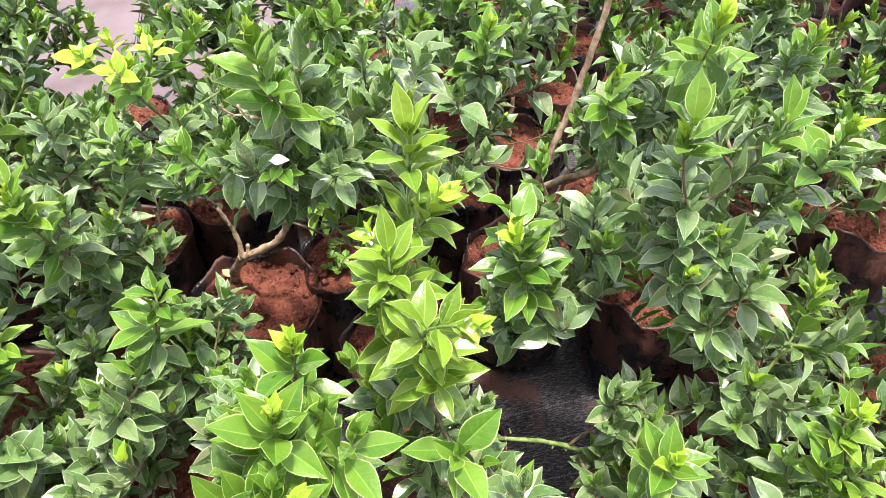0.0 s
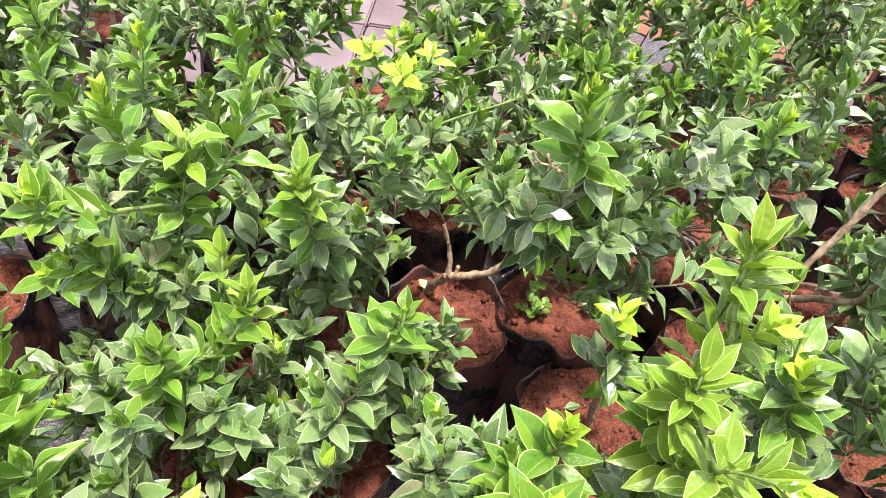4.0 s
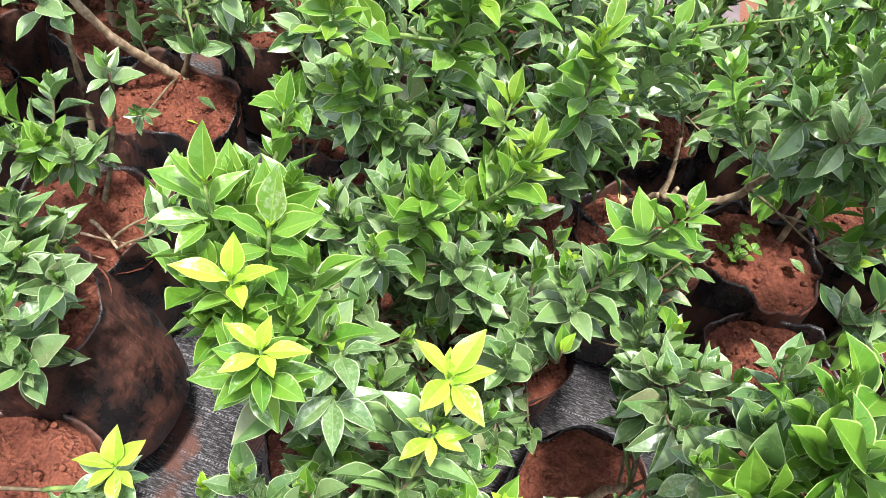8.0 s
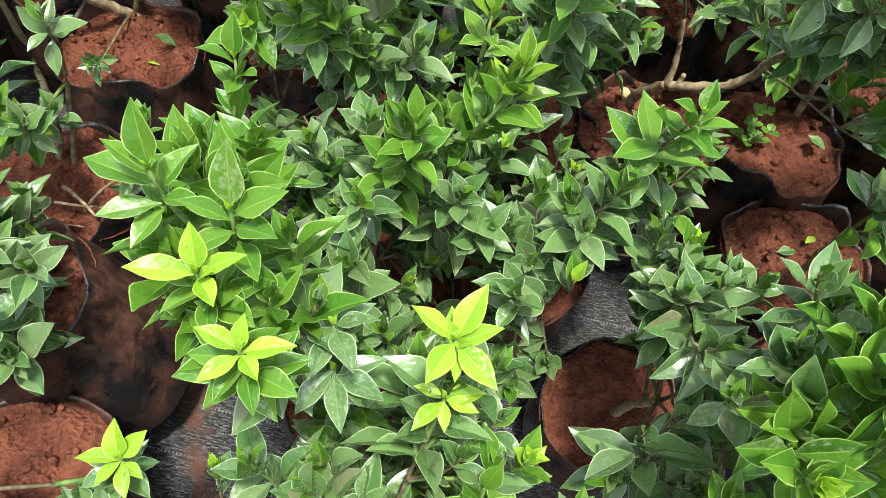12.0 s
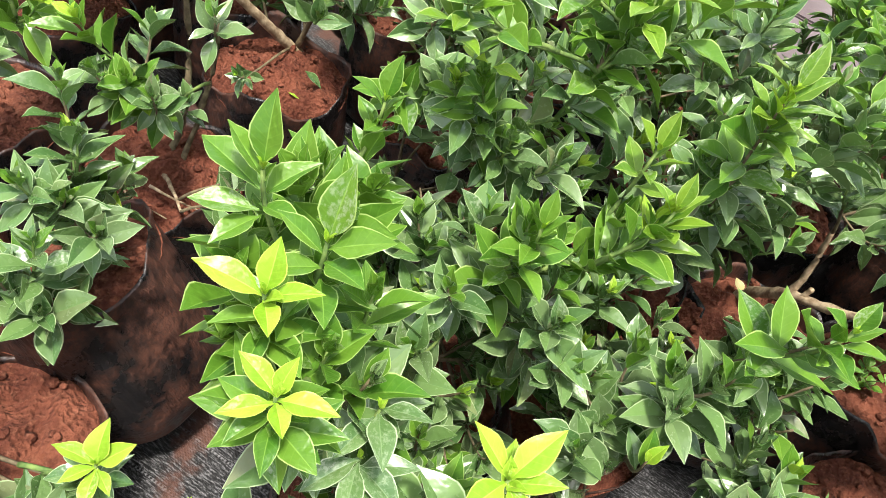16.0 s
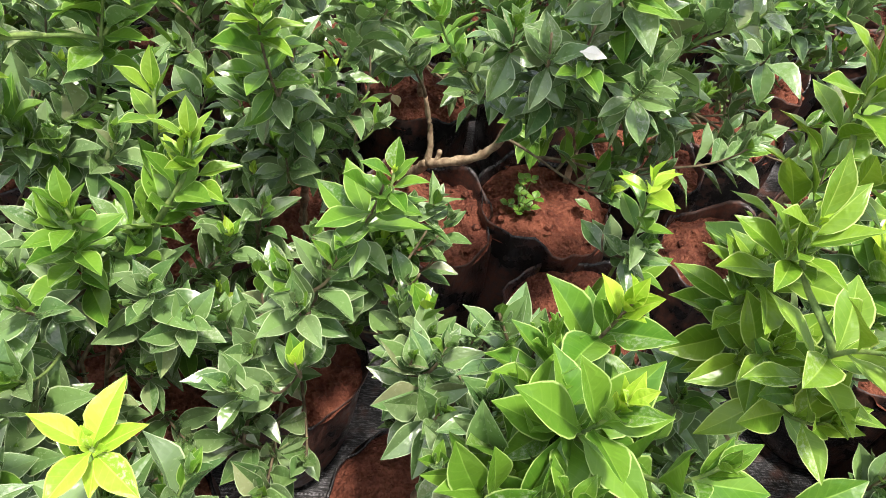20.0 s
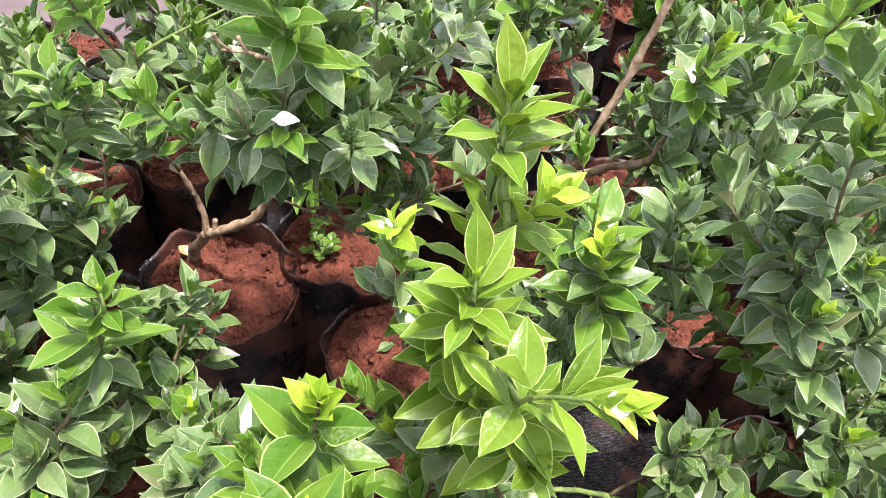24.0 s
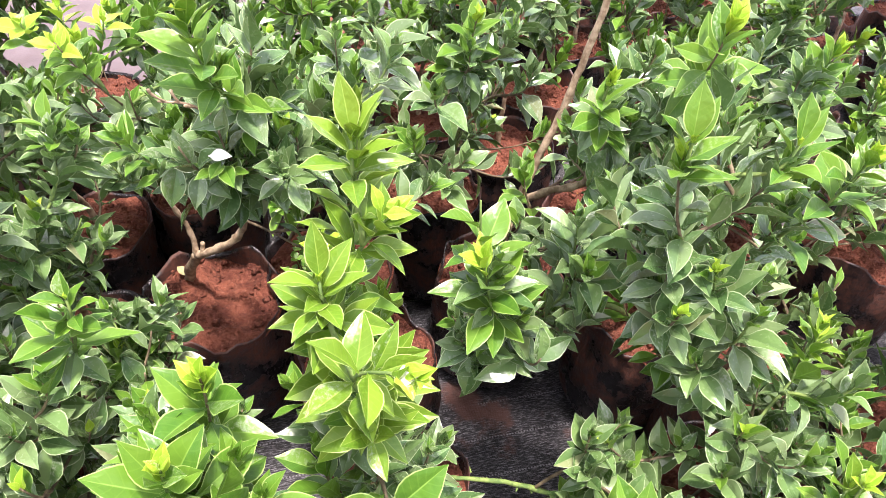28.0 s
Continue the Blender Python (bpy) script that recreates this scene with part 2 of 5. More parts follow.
def paving_material():
    m = Nodes("paving")
    tc = m.add("ShaderNodeTexCoord").outputs["Object"]
    n1, n2 = m.noise(tc, 5.0, 6.0), m.noise(tc, 90.0, 5.0)
    col = m.mix(m.ramp(n1, 0.3, 0.7), (0.115, 0.088, 0.088), (0.175, 0.142, 0.145))
    col = m.mix(m.math("MULTIPLY", m.ramp(n2, 0.5, 0.8), 0.4), col, (0.16, 0.10, 0.085))
    m.finish(col, 0.85, m.bump(n2, 0.4, 0.003), 0.3)
    return m.mat


PAVING = paving_material()


def earth_material():
    m = Nodes("bare_earth")
    tc = m.add("ShaderNodeTexCoord").outputs["Object"]
    n1, n2 = m.noise(tc, 1.2, 6.0), m.noise(tc, 45.0, 6.0)
    col = m.mix(m.ramp(n1, 0.3, 0.7), (0.12, 0.050, 0.030), (0.24, 0.105, 0.065))
    col = m.mix(m.math("MULTIPLY", m.ramp(n2, 0.5, 0.75), 0.5), col, (0.30, 0.16, 0.11))
    m.finish(col, 0.95, m.bump(n2, 0.6, 0.01), 0.2)
    return m.mat


EARTH = earth_material()

# ---------------------------------------------------------------- building blocks


def mesh_of(name, verts, faces, material, uvs=None, smooth=True):
    me = bpy.data.meshes.new(name)
    me.from_pydata([tuple(v) for v in verts], [], faces)
    if uvs is not None:
        layer = me.uv_layers.new(name="UVMap")
        for loop in me.loops:
            layer.data[loop.index].uv = uvs[loop.vertex_index]
    for p in me.polygons:
        p.use_smooth = smooth
    me.materials.append(material)
    me.update()
    return me


def part(name, me, parent, label="", m=None):
    ob = new(name, me)
    ob.parent = parent
    if m is not None:
        ob.matrix_basis = m
    return tagged(ob, label)


def grid_faces(rows, cols, closed):
    faces = []
    for r in range(rows - 1):
        for c in range(cols if closed else cols - 1):
            d = (c + 1) % cols
            faces.append((r * cols + c, r * cols + d, (r + 1) * cols + d, (r + 1) * cols + c))
    return faces


def tube(points, radii, sides=7, knobby=0.0):
    """Verts and faces of a tapered tube along a curve, with closed ends."""
    verts, n = [], len(points)
    for i, p in enumerate(points):
        t = (points[min(i + 1, n - 1)] - points[max(i - 1, 0)]).normalized()
        a = t.orthogonal().normalized() if abs(t.z) > 0.95 else Vector((0, 0, 1)).cross(t).normalized()
        b = t.cross(a)
        for k in range(sides):
            w = 2 * math.pi * k / sides
            r = radii[i] * (1 + knobby * noise.noise(p * 140 + Vector((k * 3.1, 0, 0))))
            verts.append(p + (a * math.cos(w) + b * math.sin(w)) * r)
    faces = grid_faces(n, sides, True)
    faces += [tuple(range(sides - 1, -1, -1)), tuple(range((n - 1) * sides, n * sides))]
    return verts, faces


def bezier(p0, p1, p2, p3, n):
    out = []
    for i in range(n):
        t = i / (n - 1)
        s = 1 - t
        out.append(p0 * s**3 + p1 * (3 * s * s * t) + p2 * (3 * s * t * t) + p3 * t**3)
    return out


def smooth_line(points, n=5):
    """A rounded line through the given points."""
    pts = [Vector(p) for p in points]
    if len(pts) < 3:
        return [pts[0].lerp(pts[-1], i / n) for i in range(n + 1)]
    ext = [pts[0] * 2 - pts[1], *pts, pts[-1] * 2 - pts[-2]]
    out = []
    for i in range(1, len(ext) - 2):
        a, b, c, d = ext[i - 1 : i + 3]
        for k in range(n):
            t = k / n
            out.append(0.5 * ((2 * b) + (c - a) * t + (2 * a - 5 * b + 4 * c - d) * t * t + (3 * b - a - 3 * c + d) * t**3))
    return out + [pts[-1]]


# ---------------------------------------------------------------- leaves


def crease_midrib(me, count):
    """A sharp crease along the midrib of every leaf among the first vertices."""
    sharp = me.attributes.new("sharp_edge", "BOOLEAN", "EDGE")
    for e in me.edges:
        a, b = e.vertices
        if a < count and b < count and a % 5 == 2 and b % 5 == 2:
            sharp.data[e.index].value = True


def leaf_shape(name, width, fold, curl, wave, twist, material, bend=0.0):
    """A pointed oval leaf one unit long on a short stalk, folded along its midrib."""
    rows, cols = 9, 5
    verts, uvs = [], []
    y, z, pitch = 0.0, 0.0, 0.25
    for r in range(rows):
        v = r / (rows - 1)
        if v < 0.09:
            w = 0.018
        else:
            s = (v - 0.08) / 0.92
            w = width * (math.sin(math.pi / 2 * s / 0.42) ** 0.85 if s < 0.42 else max(0.0, math.cos(math.pi / 2 * (s - 0.42) / 0.58)) ** 1.08)
        w = max(w, 0.004)
        for c in range(cols):
            u = -1 + 2 * c / (cols - 1)
            lift = fold * abs(u) * w * (1 - 0.25 * abs(u)) + wave * w * math.sin(9 * v + 1.7 * (1 if u > 0 else -1)) * u * u
            a = twist * v
            px, pz = u * w, lift
            verts.append((px * math.cos(a) - pz * math.sin(a) + bend * v * v, y, z + px * math.sin(a) + pz * math.cos(a)))
            uvs.append((0.5 + 0.5 * u, v))
        pitch -= curl / (rows - 1)
        y += math.cos(pitch) / (rows - 1)
        z += math.sin(pitch) / (rows - 1)
    me = mesh_of(name, verts, grid_faces(rows, cols, False), material, uvs)
    crease_midrib(me, len(verts))
    return me


def leaf_set(name, material, seed, fold, wide=(0.205, 0.265), curl=(0.0, 0.65), count=10):
    rng = random.Random(seed)
    out = []
    for i in range(count):
        out.append(leaf_shape(name, rng.uniform(*wide), fold * rng.uniform(0.6, 1.5), rng.uniform(*curl), rng.uniform(0.06, 0.22),
                              rng.uniform(-0.35, 0.35), material, rng.uniform(-0.07, 0.07)))
    return out


LEAVES = {
    "old": leaf_set("leaf_dark", LEAF_OLD, 11, 0.55, (0.195, 0.255)),
    "fresh": leaf_set("leaf_fresh", LEAF_FRESH, 12, 0.50),
    "bright": leaf_set("leaf_bright", LEAF_BRIGHT, 14, 0.50, (0.180, 0.235)),
    "scarred": leaf_set("leaf_scarred", LEAF_SCARRED, 15, 0.60, (0.16, 0.23), (0.2, 1.1)),
    "young": leaf_set("leaf_young", LEAF_YOUNG, 13, 0.45, (0.20, 0.265), (0.1, 0.7)),
}


def leaf_pose(p, way, up, size, roll=0.0):
    y = way.normalized()
    x = y.cross(up)
    x = x.normalized() if x.length > 1e-4 else y.orthogonal().normalized()
    z = x.cross(y)
    m = Matrix((x, y, z)).transposed().to_4x4()
    return Matrix.Translation(p) @ m @ Matrix.Rotation(roll, 4, "Y") @ Matrix.Scale(size, 4)


UP = Vector((0, 0, 1))
SAPLINGS = []
LEAF_LABELS = {"young": "lime-yellow young leaf", "fresh": "bright green leaf", "bright": "bright yellow-green leaf", "scarred": "green leaf with pale scarred patches"}


class Sapling:
    """A citrus sapling in a grow bag: an empty at the bag's foot with bag, soil, trunk, limbs, shoots and their leaves."""

    def __init__(self, x, y, seed, label, top=0.22, lean=0.0, lean_to=0.0, girth=1.0):
        self.rng = random.Random(seed)
        self.at = Vector((x, y, 0.004))
        self.root = tagged(new("potted_citrus_sapling"), label, "potted plant", "saplings in grow bags")
        self.root.location = self.at
        self.lean = Matrix.Translation((0, 0, 0.085 * math.sin(radians(lean)))) @ Matrix.Rotation(radians(lean), 4, Vector((-math.sin(radians(lean_to)), math.cos(radians(lean_to)), 0)))
        turn = Matrix.Rotation(self.rng.uniform(0, 6.28), 4, "Z")
        kind = self.rng.randrange(len(BAGS))
        fit = self.lean @ Matrix.Diagonal((girth, girth, top / 0.22, 1)) @ turn
        part("grow_bag", BAGS[kind], self.root, "creased black plastic bag with dried red mud", fit)
        part("soil", SOILS[kind], self.root, "crumbly red soil", fit)
        self.soil = (fit @ Vector((0, 0, 0.215)))
        self.limbs = []
        self.tips = []
        self.lower = []
        self.sticks = []
        SAPLINGS.append(self)

    def limb(self, points, r0=0.0055, r1=0.003, name="trunk", mat=None, local=False):
        pts = smooth_line([Vector(p) - (Vector() if local else self.at) for p in points], 8)
        n = len(pts)
        pts = [p + 0.0022 * min(1.0, i / 4, (n - 1 - i) / 4) * noise.noise_vector(p * 42) for i, p in enumerate(pts)]
        radii = [(r0 + (r1 - r0) * i / (n - 1)) * (1 + 0.22 * max(0.0, math.sin(i * 1.1)) ** 6) for i in range(n)]
        part(name, mesh_of(name, *tube(pts, radii, 8, 0.30), mat or BARK), self.root)
        self.limbs += pts
        return pts

    def trunk(self, toward, rise=0.14):
        base = self.soil + Vector((self.rng.uniform(-0.02, 0.02), self.rng.uniform(-0.02, 0.02), -0.01))
        d = Vector((toward.x - base.x, toward.y - base.y, 0)) * 0.45
        self.limb([base, base + Vector((d.x * 0.25, d.y * 0.25, rise * 0.5)), base + Vector((d.x * 0.7, d.y * 0.7, rise))], 0.006, 0.004, "trunk", BARK, True)

    def shoot(self, tip, length, size, tone, lead=None, joined=False, keep=False):
        """One shoot that ends at tip. tone 0: dark leaves; 1: bright green ones; 2: bright with a lime tuft; 3: a few large lime leaves at the end;
        4: dark with a small lime bud; 5 and 6: like 1 and 2 in a yellower green."""
        rng = self.rng
        tip = Vector(tip) - self.at
        below = [p for p in self.limbs if p.z < tip.z - 0.05] or self.limbs[:1]
        start = min(below, key=lambda p: (p - tip).length + 0.3 * abs(p.z - (tip.z - length)))
        way = (tip - start).normalized()
        lead = Vector(lead).normalized() if lead else (way * 0.40 + UP * 0.80 + Vector((rng.uniform(-0.2, 0.2), rng.uniform(-0.2, 0.2), 0))).normalized()
        span = (tip - start).length
        if joined and span > 0.24:
            return None, []
        pts = bezier(start, start + (way + UP * 0.1) * span * 0.35, tip - lead * min(length, span) * 0.75, tip, 14)
        mat = STEM if tone in (1, 2, 3, 5, 6) and span < 0.25 else (STEM if rng.random() < 0.3 else TWIG)
        radii = [0.0024 - 0.0014 * i / 13 for i in range(14)]
        # distances along the curve, counted back from the tip
        back = [0.0]
        for i in range(13, 0, -1):
            back.append(back[-1] + (pts[i] - pts[i - 1]).length)
        spin = rng.uniform(0, 6.28)
        far = min(length, back[-1] * 0.95)
        d, k, batch = 0.0, 0, []
        if tone == 3:
            far *= 0.9
        while d < far:
            f = d / length
            i = next((j for j in range(1, 14) if back[j] >= d), 13)
            t = (d - back[i - 1]) / max(back[i] - back[i - 1], 1e-5)
            p = pts[14 - i].lerp(pts[13 - i], t)
            tan = (pts[14 - i] - pts[13 - i]).normalized()
            spin += radians(137.5) + rng.uniform(-0.35, 0.35)
            a = tan.orthogonal().normalized()
            side = a * math.cos(spin) + tan.cross(a) * math.sin(spin)
            grow = min(1.0, 0.36 + 2.1 * f) if tone != 3 else (0.45 if k < 2 else (0.72 if k < 4 else 0.92))
            open_ = radians(20 + 120 * min(f, 0.42) + rng.uniform(-13, 13)) if tone != 3 else radians((28 if k < 2 else 66) + rng.uniform(-10, 10))
            way_leaf = tan * math.cos(open_) + side * math.sin(open_)
            way_leaf = (way_leaf - UP * max(0.0, f - 0.35) * 0.30).normalized()
            up = (tan * 0.8 + UP * 0.55 - side * 0.12)
            s = 1.07 * size * grow * rng.uniform(0.75, 1.18)
            kind = {0: "old", 1: "fresh", 2: "fresh", 3: "fresh", 4: "old", 5: "bright", 6: "bright"}[tone]
            if tone == 1 and f > 0.72 and rng.random() < 0.6:
                kind = "old"
            if tone == 2:
                kind = "young" if f < 0.10 or (f < 0.2 and rng.random() < 0.4) else ("old" if f > 0.75 and rng.random() < 0.5 else "fresh")
            if tone == 3:
                kind = "young" if k < 7 else ("fresh" if f < 0.75 else "old")
            if tone == 4:
                kind = "young" if f < 0.07 else ("fresh" if f < 0.25 and rng.random() < 0.5 else "old")
            if tone in (5, 6):
                kind = "young" if tone == 6 and f < 0.10 else ("fresh" if f > 0.7 and rng.random() < 0.6 else "bright")
            if tone == 0 and f < 0.22 and rng.random() < 0.35:
                kind = "fresh"
            m = leaf_pose(p, way_leaf, up, s, rng.uniform(-0.35, 0.35))
            me = rng.choice(LEAVES[kind])
            # leaves between the camera and a spot kept in view are left out
            if keep or not is_cleared(self.at + p + way_leaf * s * 0.55):
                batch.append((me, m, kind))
            k += 1
            d += (0.0024 + 0.0037 * min(1.0, f * 3.2)) * rng.uniform(0.8, 1.25) * (size / 0.046) if tone != 3 else (0.0035 if k < 7 else 0.0065)
        if len(batch) < 5:
            return None, []
        self.tips.append((tip, lead, length))
        self.limbs += pts[4:9:2]
        if joined:
            self.sticks.append(tube(pts, radii, 4, 0.2))
            return None, batch
        stem = part("shoot", mesh_of("shoot", *tube(pts, radii, 5, 0.2), mat), self.root)
        for me, m, kind in batch:
            part("leaf", me, stem, LEAF_LABELS.get(kind, ""), m)
        return stem, batch

    def rosette(self, centre, leaves, kind, lead=(0, 0, 1)):
        """A whorl of a few large leaves at the end of a shoot: compass angle, rise and length of each."""
        c, lead = Vector(centre) - self.at, Vector(lead).normalized()
        start = min([p for p in self.limbs if p.z < c.z - 0.04] or self.limbs[:1], key=lambda p: (p - c).length)
        pts = bezier(start, start.lerp(c, 0.35), c - lead * 0.04, c, 9)
        stem = part("shoot", mesh_of("shoot", *tube(pts, [0.0026 - 0.0013 * i / 8 for i in range(9)], 5, 0.2), STEM), self.root)
        for k, (turn, rise, size) in enumerate(leaves):
            a, b = radians(turn), radians(rise)
            way = Vector((math.cos(a) * math.cos(b), math.sin(a) * math.cos(b), math.sin(b)))
            part("leaf", LEAVES[kind][(k * 3 + len(leaves)) % 10], stem, LEAF_LABELS.get(kind, ""), leaf_pose(c - lead * (0.0015 if kind == "young" else 0.0052) * k, way, lead + 0.4 * UP, size * 0.92, self.rng.uniform(-0.2, 0.2)))
        # the bud
        for k in range(3):
            a = self.rng.uniform(0, 6.28)
            part("leaf", LEAVES["young"][k], stem, LEAF_LABELS["young"], leaf_pose(c, lead + Vector((math.cos(a), math.sin(a), 0)) * 0.35, lead, 0.010))

    def bush(self, tips, rise=0.14, keep=False):
        """Shoots at the given tips: x, y, z, length, leaf size, tone."""
        if not self.limbs:
            mid = Vector((sum(t[0] for t in tips), sum(t[1] for t in tips), 0)) / len(tips) - self.at
            self.trunk(mid, rise)
        for x, y, z, length, size, tone in tips:
            self.shoot((x, y, z), length, size, tone, None, False, keep)
        return self

    def foliage(self, batch):
        """The small leaves of the lower side shoots, in one mesh."""
        verts, faces, uvs, mats = [], [], [], []
        for me, m, _ in batch:
            base = len(verts)
            verts += [m @ v.co for v in me.vertices]
            uvs += [(0.5 + 0.5 * (-1 + 2 * (i % 5) / 4), (i // 5) / 8) for i in range(len(me.vertices))]
            faces += [tuple(base + i for i in p.vertices) for p in me.polygons]
            mats += [{"leaf_dark": 0, "leaf_fresh": 1, "leaf_young": 2}[me.materials[0].name]] * len(me.polygons)
        for vs, fs in self.sticks:
            faces += [tuple(i + len(verts) for i in f) for f in fs]
            verts += vs
            uvs += [(0.5, 0.5)] * len(vs)
            mats += [3] * len(fs)
        me = mesh_of("foliage", verts, faces, LEAF_OLD, uvs)
        crease_midrib(me, 45 * len(batch))
        me.materials.append(LEAF_FRESH)
        me.materials.append(LEAF_YOUNG)
        me.materials.append(TWIG)
        me.polygons.foreach_set("material_index", mats)
        tagged(part("foliage", me, self.root), kind="stuff")

    def far_bush(self, n, height, spread=0.14):
        """A sapling that stands well back: its leaves are joined into one mesh a shoot."""
        rng = self.rng
        self.trunk(Vector((0, 0, 0)), 0.12)
        leaves = []
        for _ in range(n):
            w, r = rng.uniform(0, 6.28), spread * math.sqrt(rng.random())
            tip = self.at + Vector((r * math.cos(w), r * math.sin(w), height * rng.uniform(0.66, 1.0) - r * 0.5))
            if is_cleared(tip):
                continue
            leaves += self.shoot(tip, rng.uniform(0.10, 0.16), rng.uniform(0.040, 0.048), rng.choice((0, 0, 0, 1, 4, 2)), None, True)[1]
        self.foliage(leaves)
        return self


# ---------------------------------------------------------------- grow bags and their soil


def bag_mesh(seed):
    """A plump, creased plastic bag with an uneven, partly folded rim; 0.22 high to the soil."""
    o = Vector((seed * 7.3, seed * 3.1, 0))
    sides, verts = 44, []
    prof = [(0.0, 0.55), (0.002, 0.84), (0.02, 0.965), (0.055, 1.01), (0.09, 1.03), (0.125, 1.03), (0.16, 1.01), (0.19, 0.985), (0.211, 0.97), (0.222, 0.975), (0.227, 0.966), (0.219, 0.945), (0.200, 0.93)]
    for r, (z, f) in enumerate(prof):
        for k in range(sides):
            w = 2 * math.pi * k / sides
            c, s = math.cos(w), math.sin(w)
            d = Vector((c, s, 0))
            big = noise.noise(d * 1.3 + o) * 0.07
            pleat = noise.noise(Vector((c * 2.6, s * 2.6, z * 8)) + o) * 0.06 + abs(noise.noise(Vector((c * 5, s * 5, z * 22)) + o)) * 0.05 * (1.0 if z < 0.2 else 0.3)
            rad = 0.102 * f * (1 + big + pleat * min(1.0, z / 0.05))
            zz = z
            if z > 0.2 and r >= 8:
                rim = max(-0.006, 0.052 * noise.noise(d * 1.25 + o * 1.7) + 0.009 * noise.noise(d * 3.1 + o))
                zz = z + rim * (1.0 if r in (9, 10, 11) else 0.35)
                rad *= 1 + 0.16 * noise.noise(d * 1.9 + o * 2.3) * (1.0 if r in (9, 10, 11) else 0.2)
            verts.append((rad * c, rad * s, zz))
    faces = grid_faces(len(prof), sides, True) + [tuple(range(sides - 1, -1, -1))]
    return mesh_of("grow_bag", verts, faces, FILM)


def soil_mesh(seed):
    """Crumbly soil that fills the bag, with clods on it."""
    o = Vector((seed * 5.7, seed * 9.1, 0))
    rings, sides = 18, 60
    verts = []
    for r in range(rings):
        q = (r + 0.15) / (rings - 1)
        for k in range(sides):
            w = 2 * math.pi * k / sides
            d = Vector((math.cos(w), math.sin(w), 0))
            big = noise.noise(d * 1.3 + Vector((seed * 7.3, seed * 3.1, 0))) * 0.07
            rad = min(q, 1.0) * 0.099 * (1 + big)
            p = d * rad
            h = 0.219 + 0.014 * noise.noise(p * 16 + o) + 0.011 * noise.noise(p * 48 + o) + 0.005 * noise.noise(p * 130 + o) - 0.012 * q**4
            verts.append((p.x, p.y, h))
    faces = grid_faces(rings, sides, True) + [tuple(range(sides - 1, -1, -1))]
    rng = random.Random(seed)
    for _ in range(46):
        w, q = rng.uniform(0, 6.28), 0.088 * math.sqrt(rng.random())
        c = Vector((q * math.cos(w), q * math.sin(w), 0))
        z = 0.219 + 0.014 * noise.noise(c * 16 + o) + 0.011 * noise.noise(c * 48 + o)
        s = rng.choice((0.0025, 0.003, 0.004, 0.0065))
        bm = bmesh.new()
        bmesh.ops.create_icosphere(bm, subdivisions=1, radius=s)
        base = len(verts)
        for v in bm.verts:
            j = v.co * (1 + 0.5 * noise.noise(v.co * 300 + c * 90))
            verts.append((c.x + j.x, c.y + j.y, z + j.z * 0.7 + s * 0.25))
        faces += [tuple(base + v.index for v in f.verts) for f in bm.faces]
        bm.free()
    return mesh_of("soil", verts, faces, SOIL)


BAGS = [bag_mesh(i + 1) for i in range(6)]
SOILS = [soil_mesh(i + 1) for i in range(6)]

# ---------------------------------------------------------------- ground


def sheet(name, x0, x1, y0, y1, nx, ny, height, material):
    verts = []
    for j in range(ny):
        for i in range(nx):
            x, y = x0 + (x1 - x0) * i / (nx - 1), y0 + (y1 - y0) * j / (ny - 1)
            verts.append((x, y, height(x, y)))
    return new(name, mesh_of(name, verts, grid_faces(ny, nx, False), material))


tagged(sheet("ground", -60, 60, -60, 60, 60, 60, lambda x, y: -0.03, EARTH), "bare reddish brown earth around the nursery bed", "ground", "", "structure")
tagged(sheet("ground_fabric", -2.2, 1.9, -0.9, 1.72, 190, 124,
             lambda x, y: 0.005 * noise.noise(Vector((x * 6, y * 6, 0))) + 0.002 * noise.noise(Vector((x * 25, y * 25, 3))) - 0.004, WEAVE),
       "black woven weed fabric, dusty with red mud", "ground cover", "", "structure")
tagged(sheet("ground_fabric", -0.24, 1.9, 1.722, 2.7, 90, 42,
             lambda x, y: 0.005 * noise.noise(Vector((x * 6, y * 6, 0))) + 0.002 * noise.noise(Vector((x * 25, y * 25, 3))) - 0.004, WEAVE),
       "black woven weed fabric, dusty with red mud", "ground cover", "", "structure")
slab = bpy.data.meshes.new("slab")
bm = bmesh.new()
bmesh.ops.create_cube(bm, size=1.0)
bmesh.ops.scale(bm, vec=(0.594, 0.594, 0.05), verts=bm.verts)
bmesh.ops.bevel(bm, geom=bm.edges[:], offset=0.006, segments=2, affect="EDGES")
bm.to_mesh(slab)
bm.free()
slab.materials.append(PAVING)
path = tagged(new("pavement"), "pale mauve-grey concrete paving slabs behind the bed", "pavement", "", "structure")
path.matrix_basis = pose(-0.30, 1.78, 0, 0, 0, 14)
for i in range(7):
    for j in range(4):
        part("slab", slab, path, "", Matrix.Translation((-0.3 - 0.6 * i, 0.3 + 0.6 * j, -0.022 + 0.003 * ((i * 7 + j * 5) % 3))))

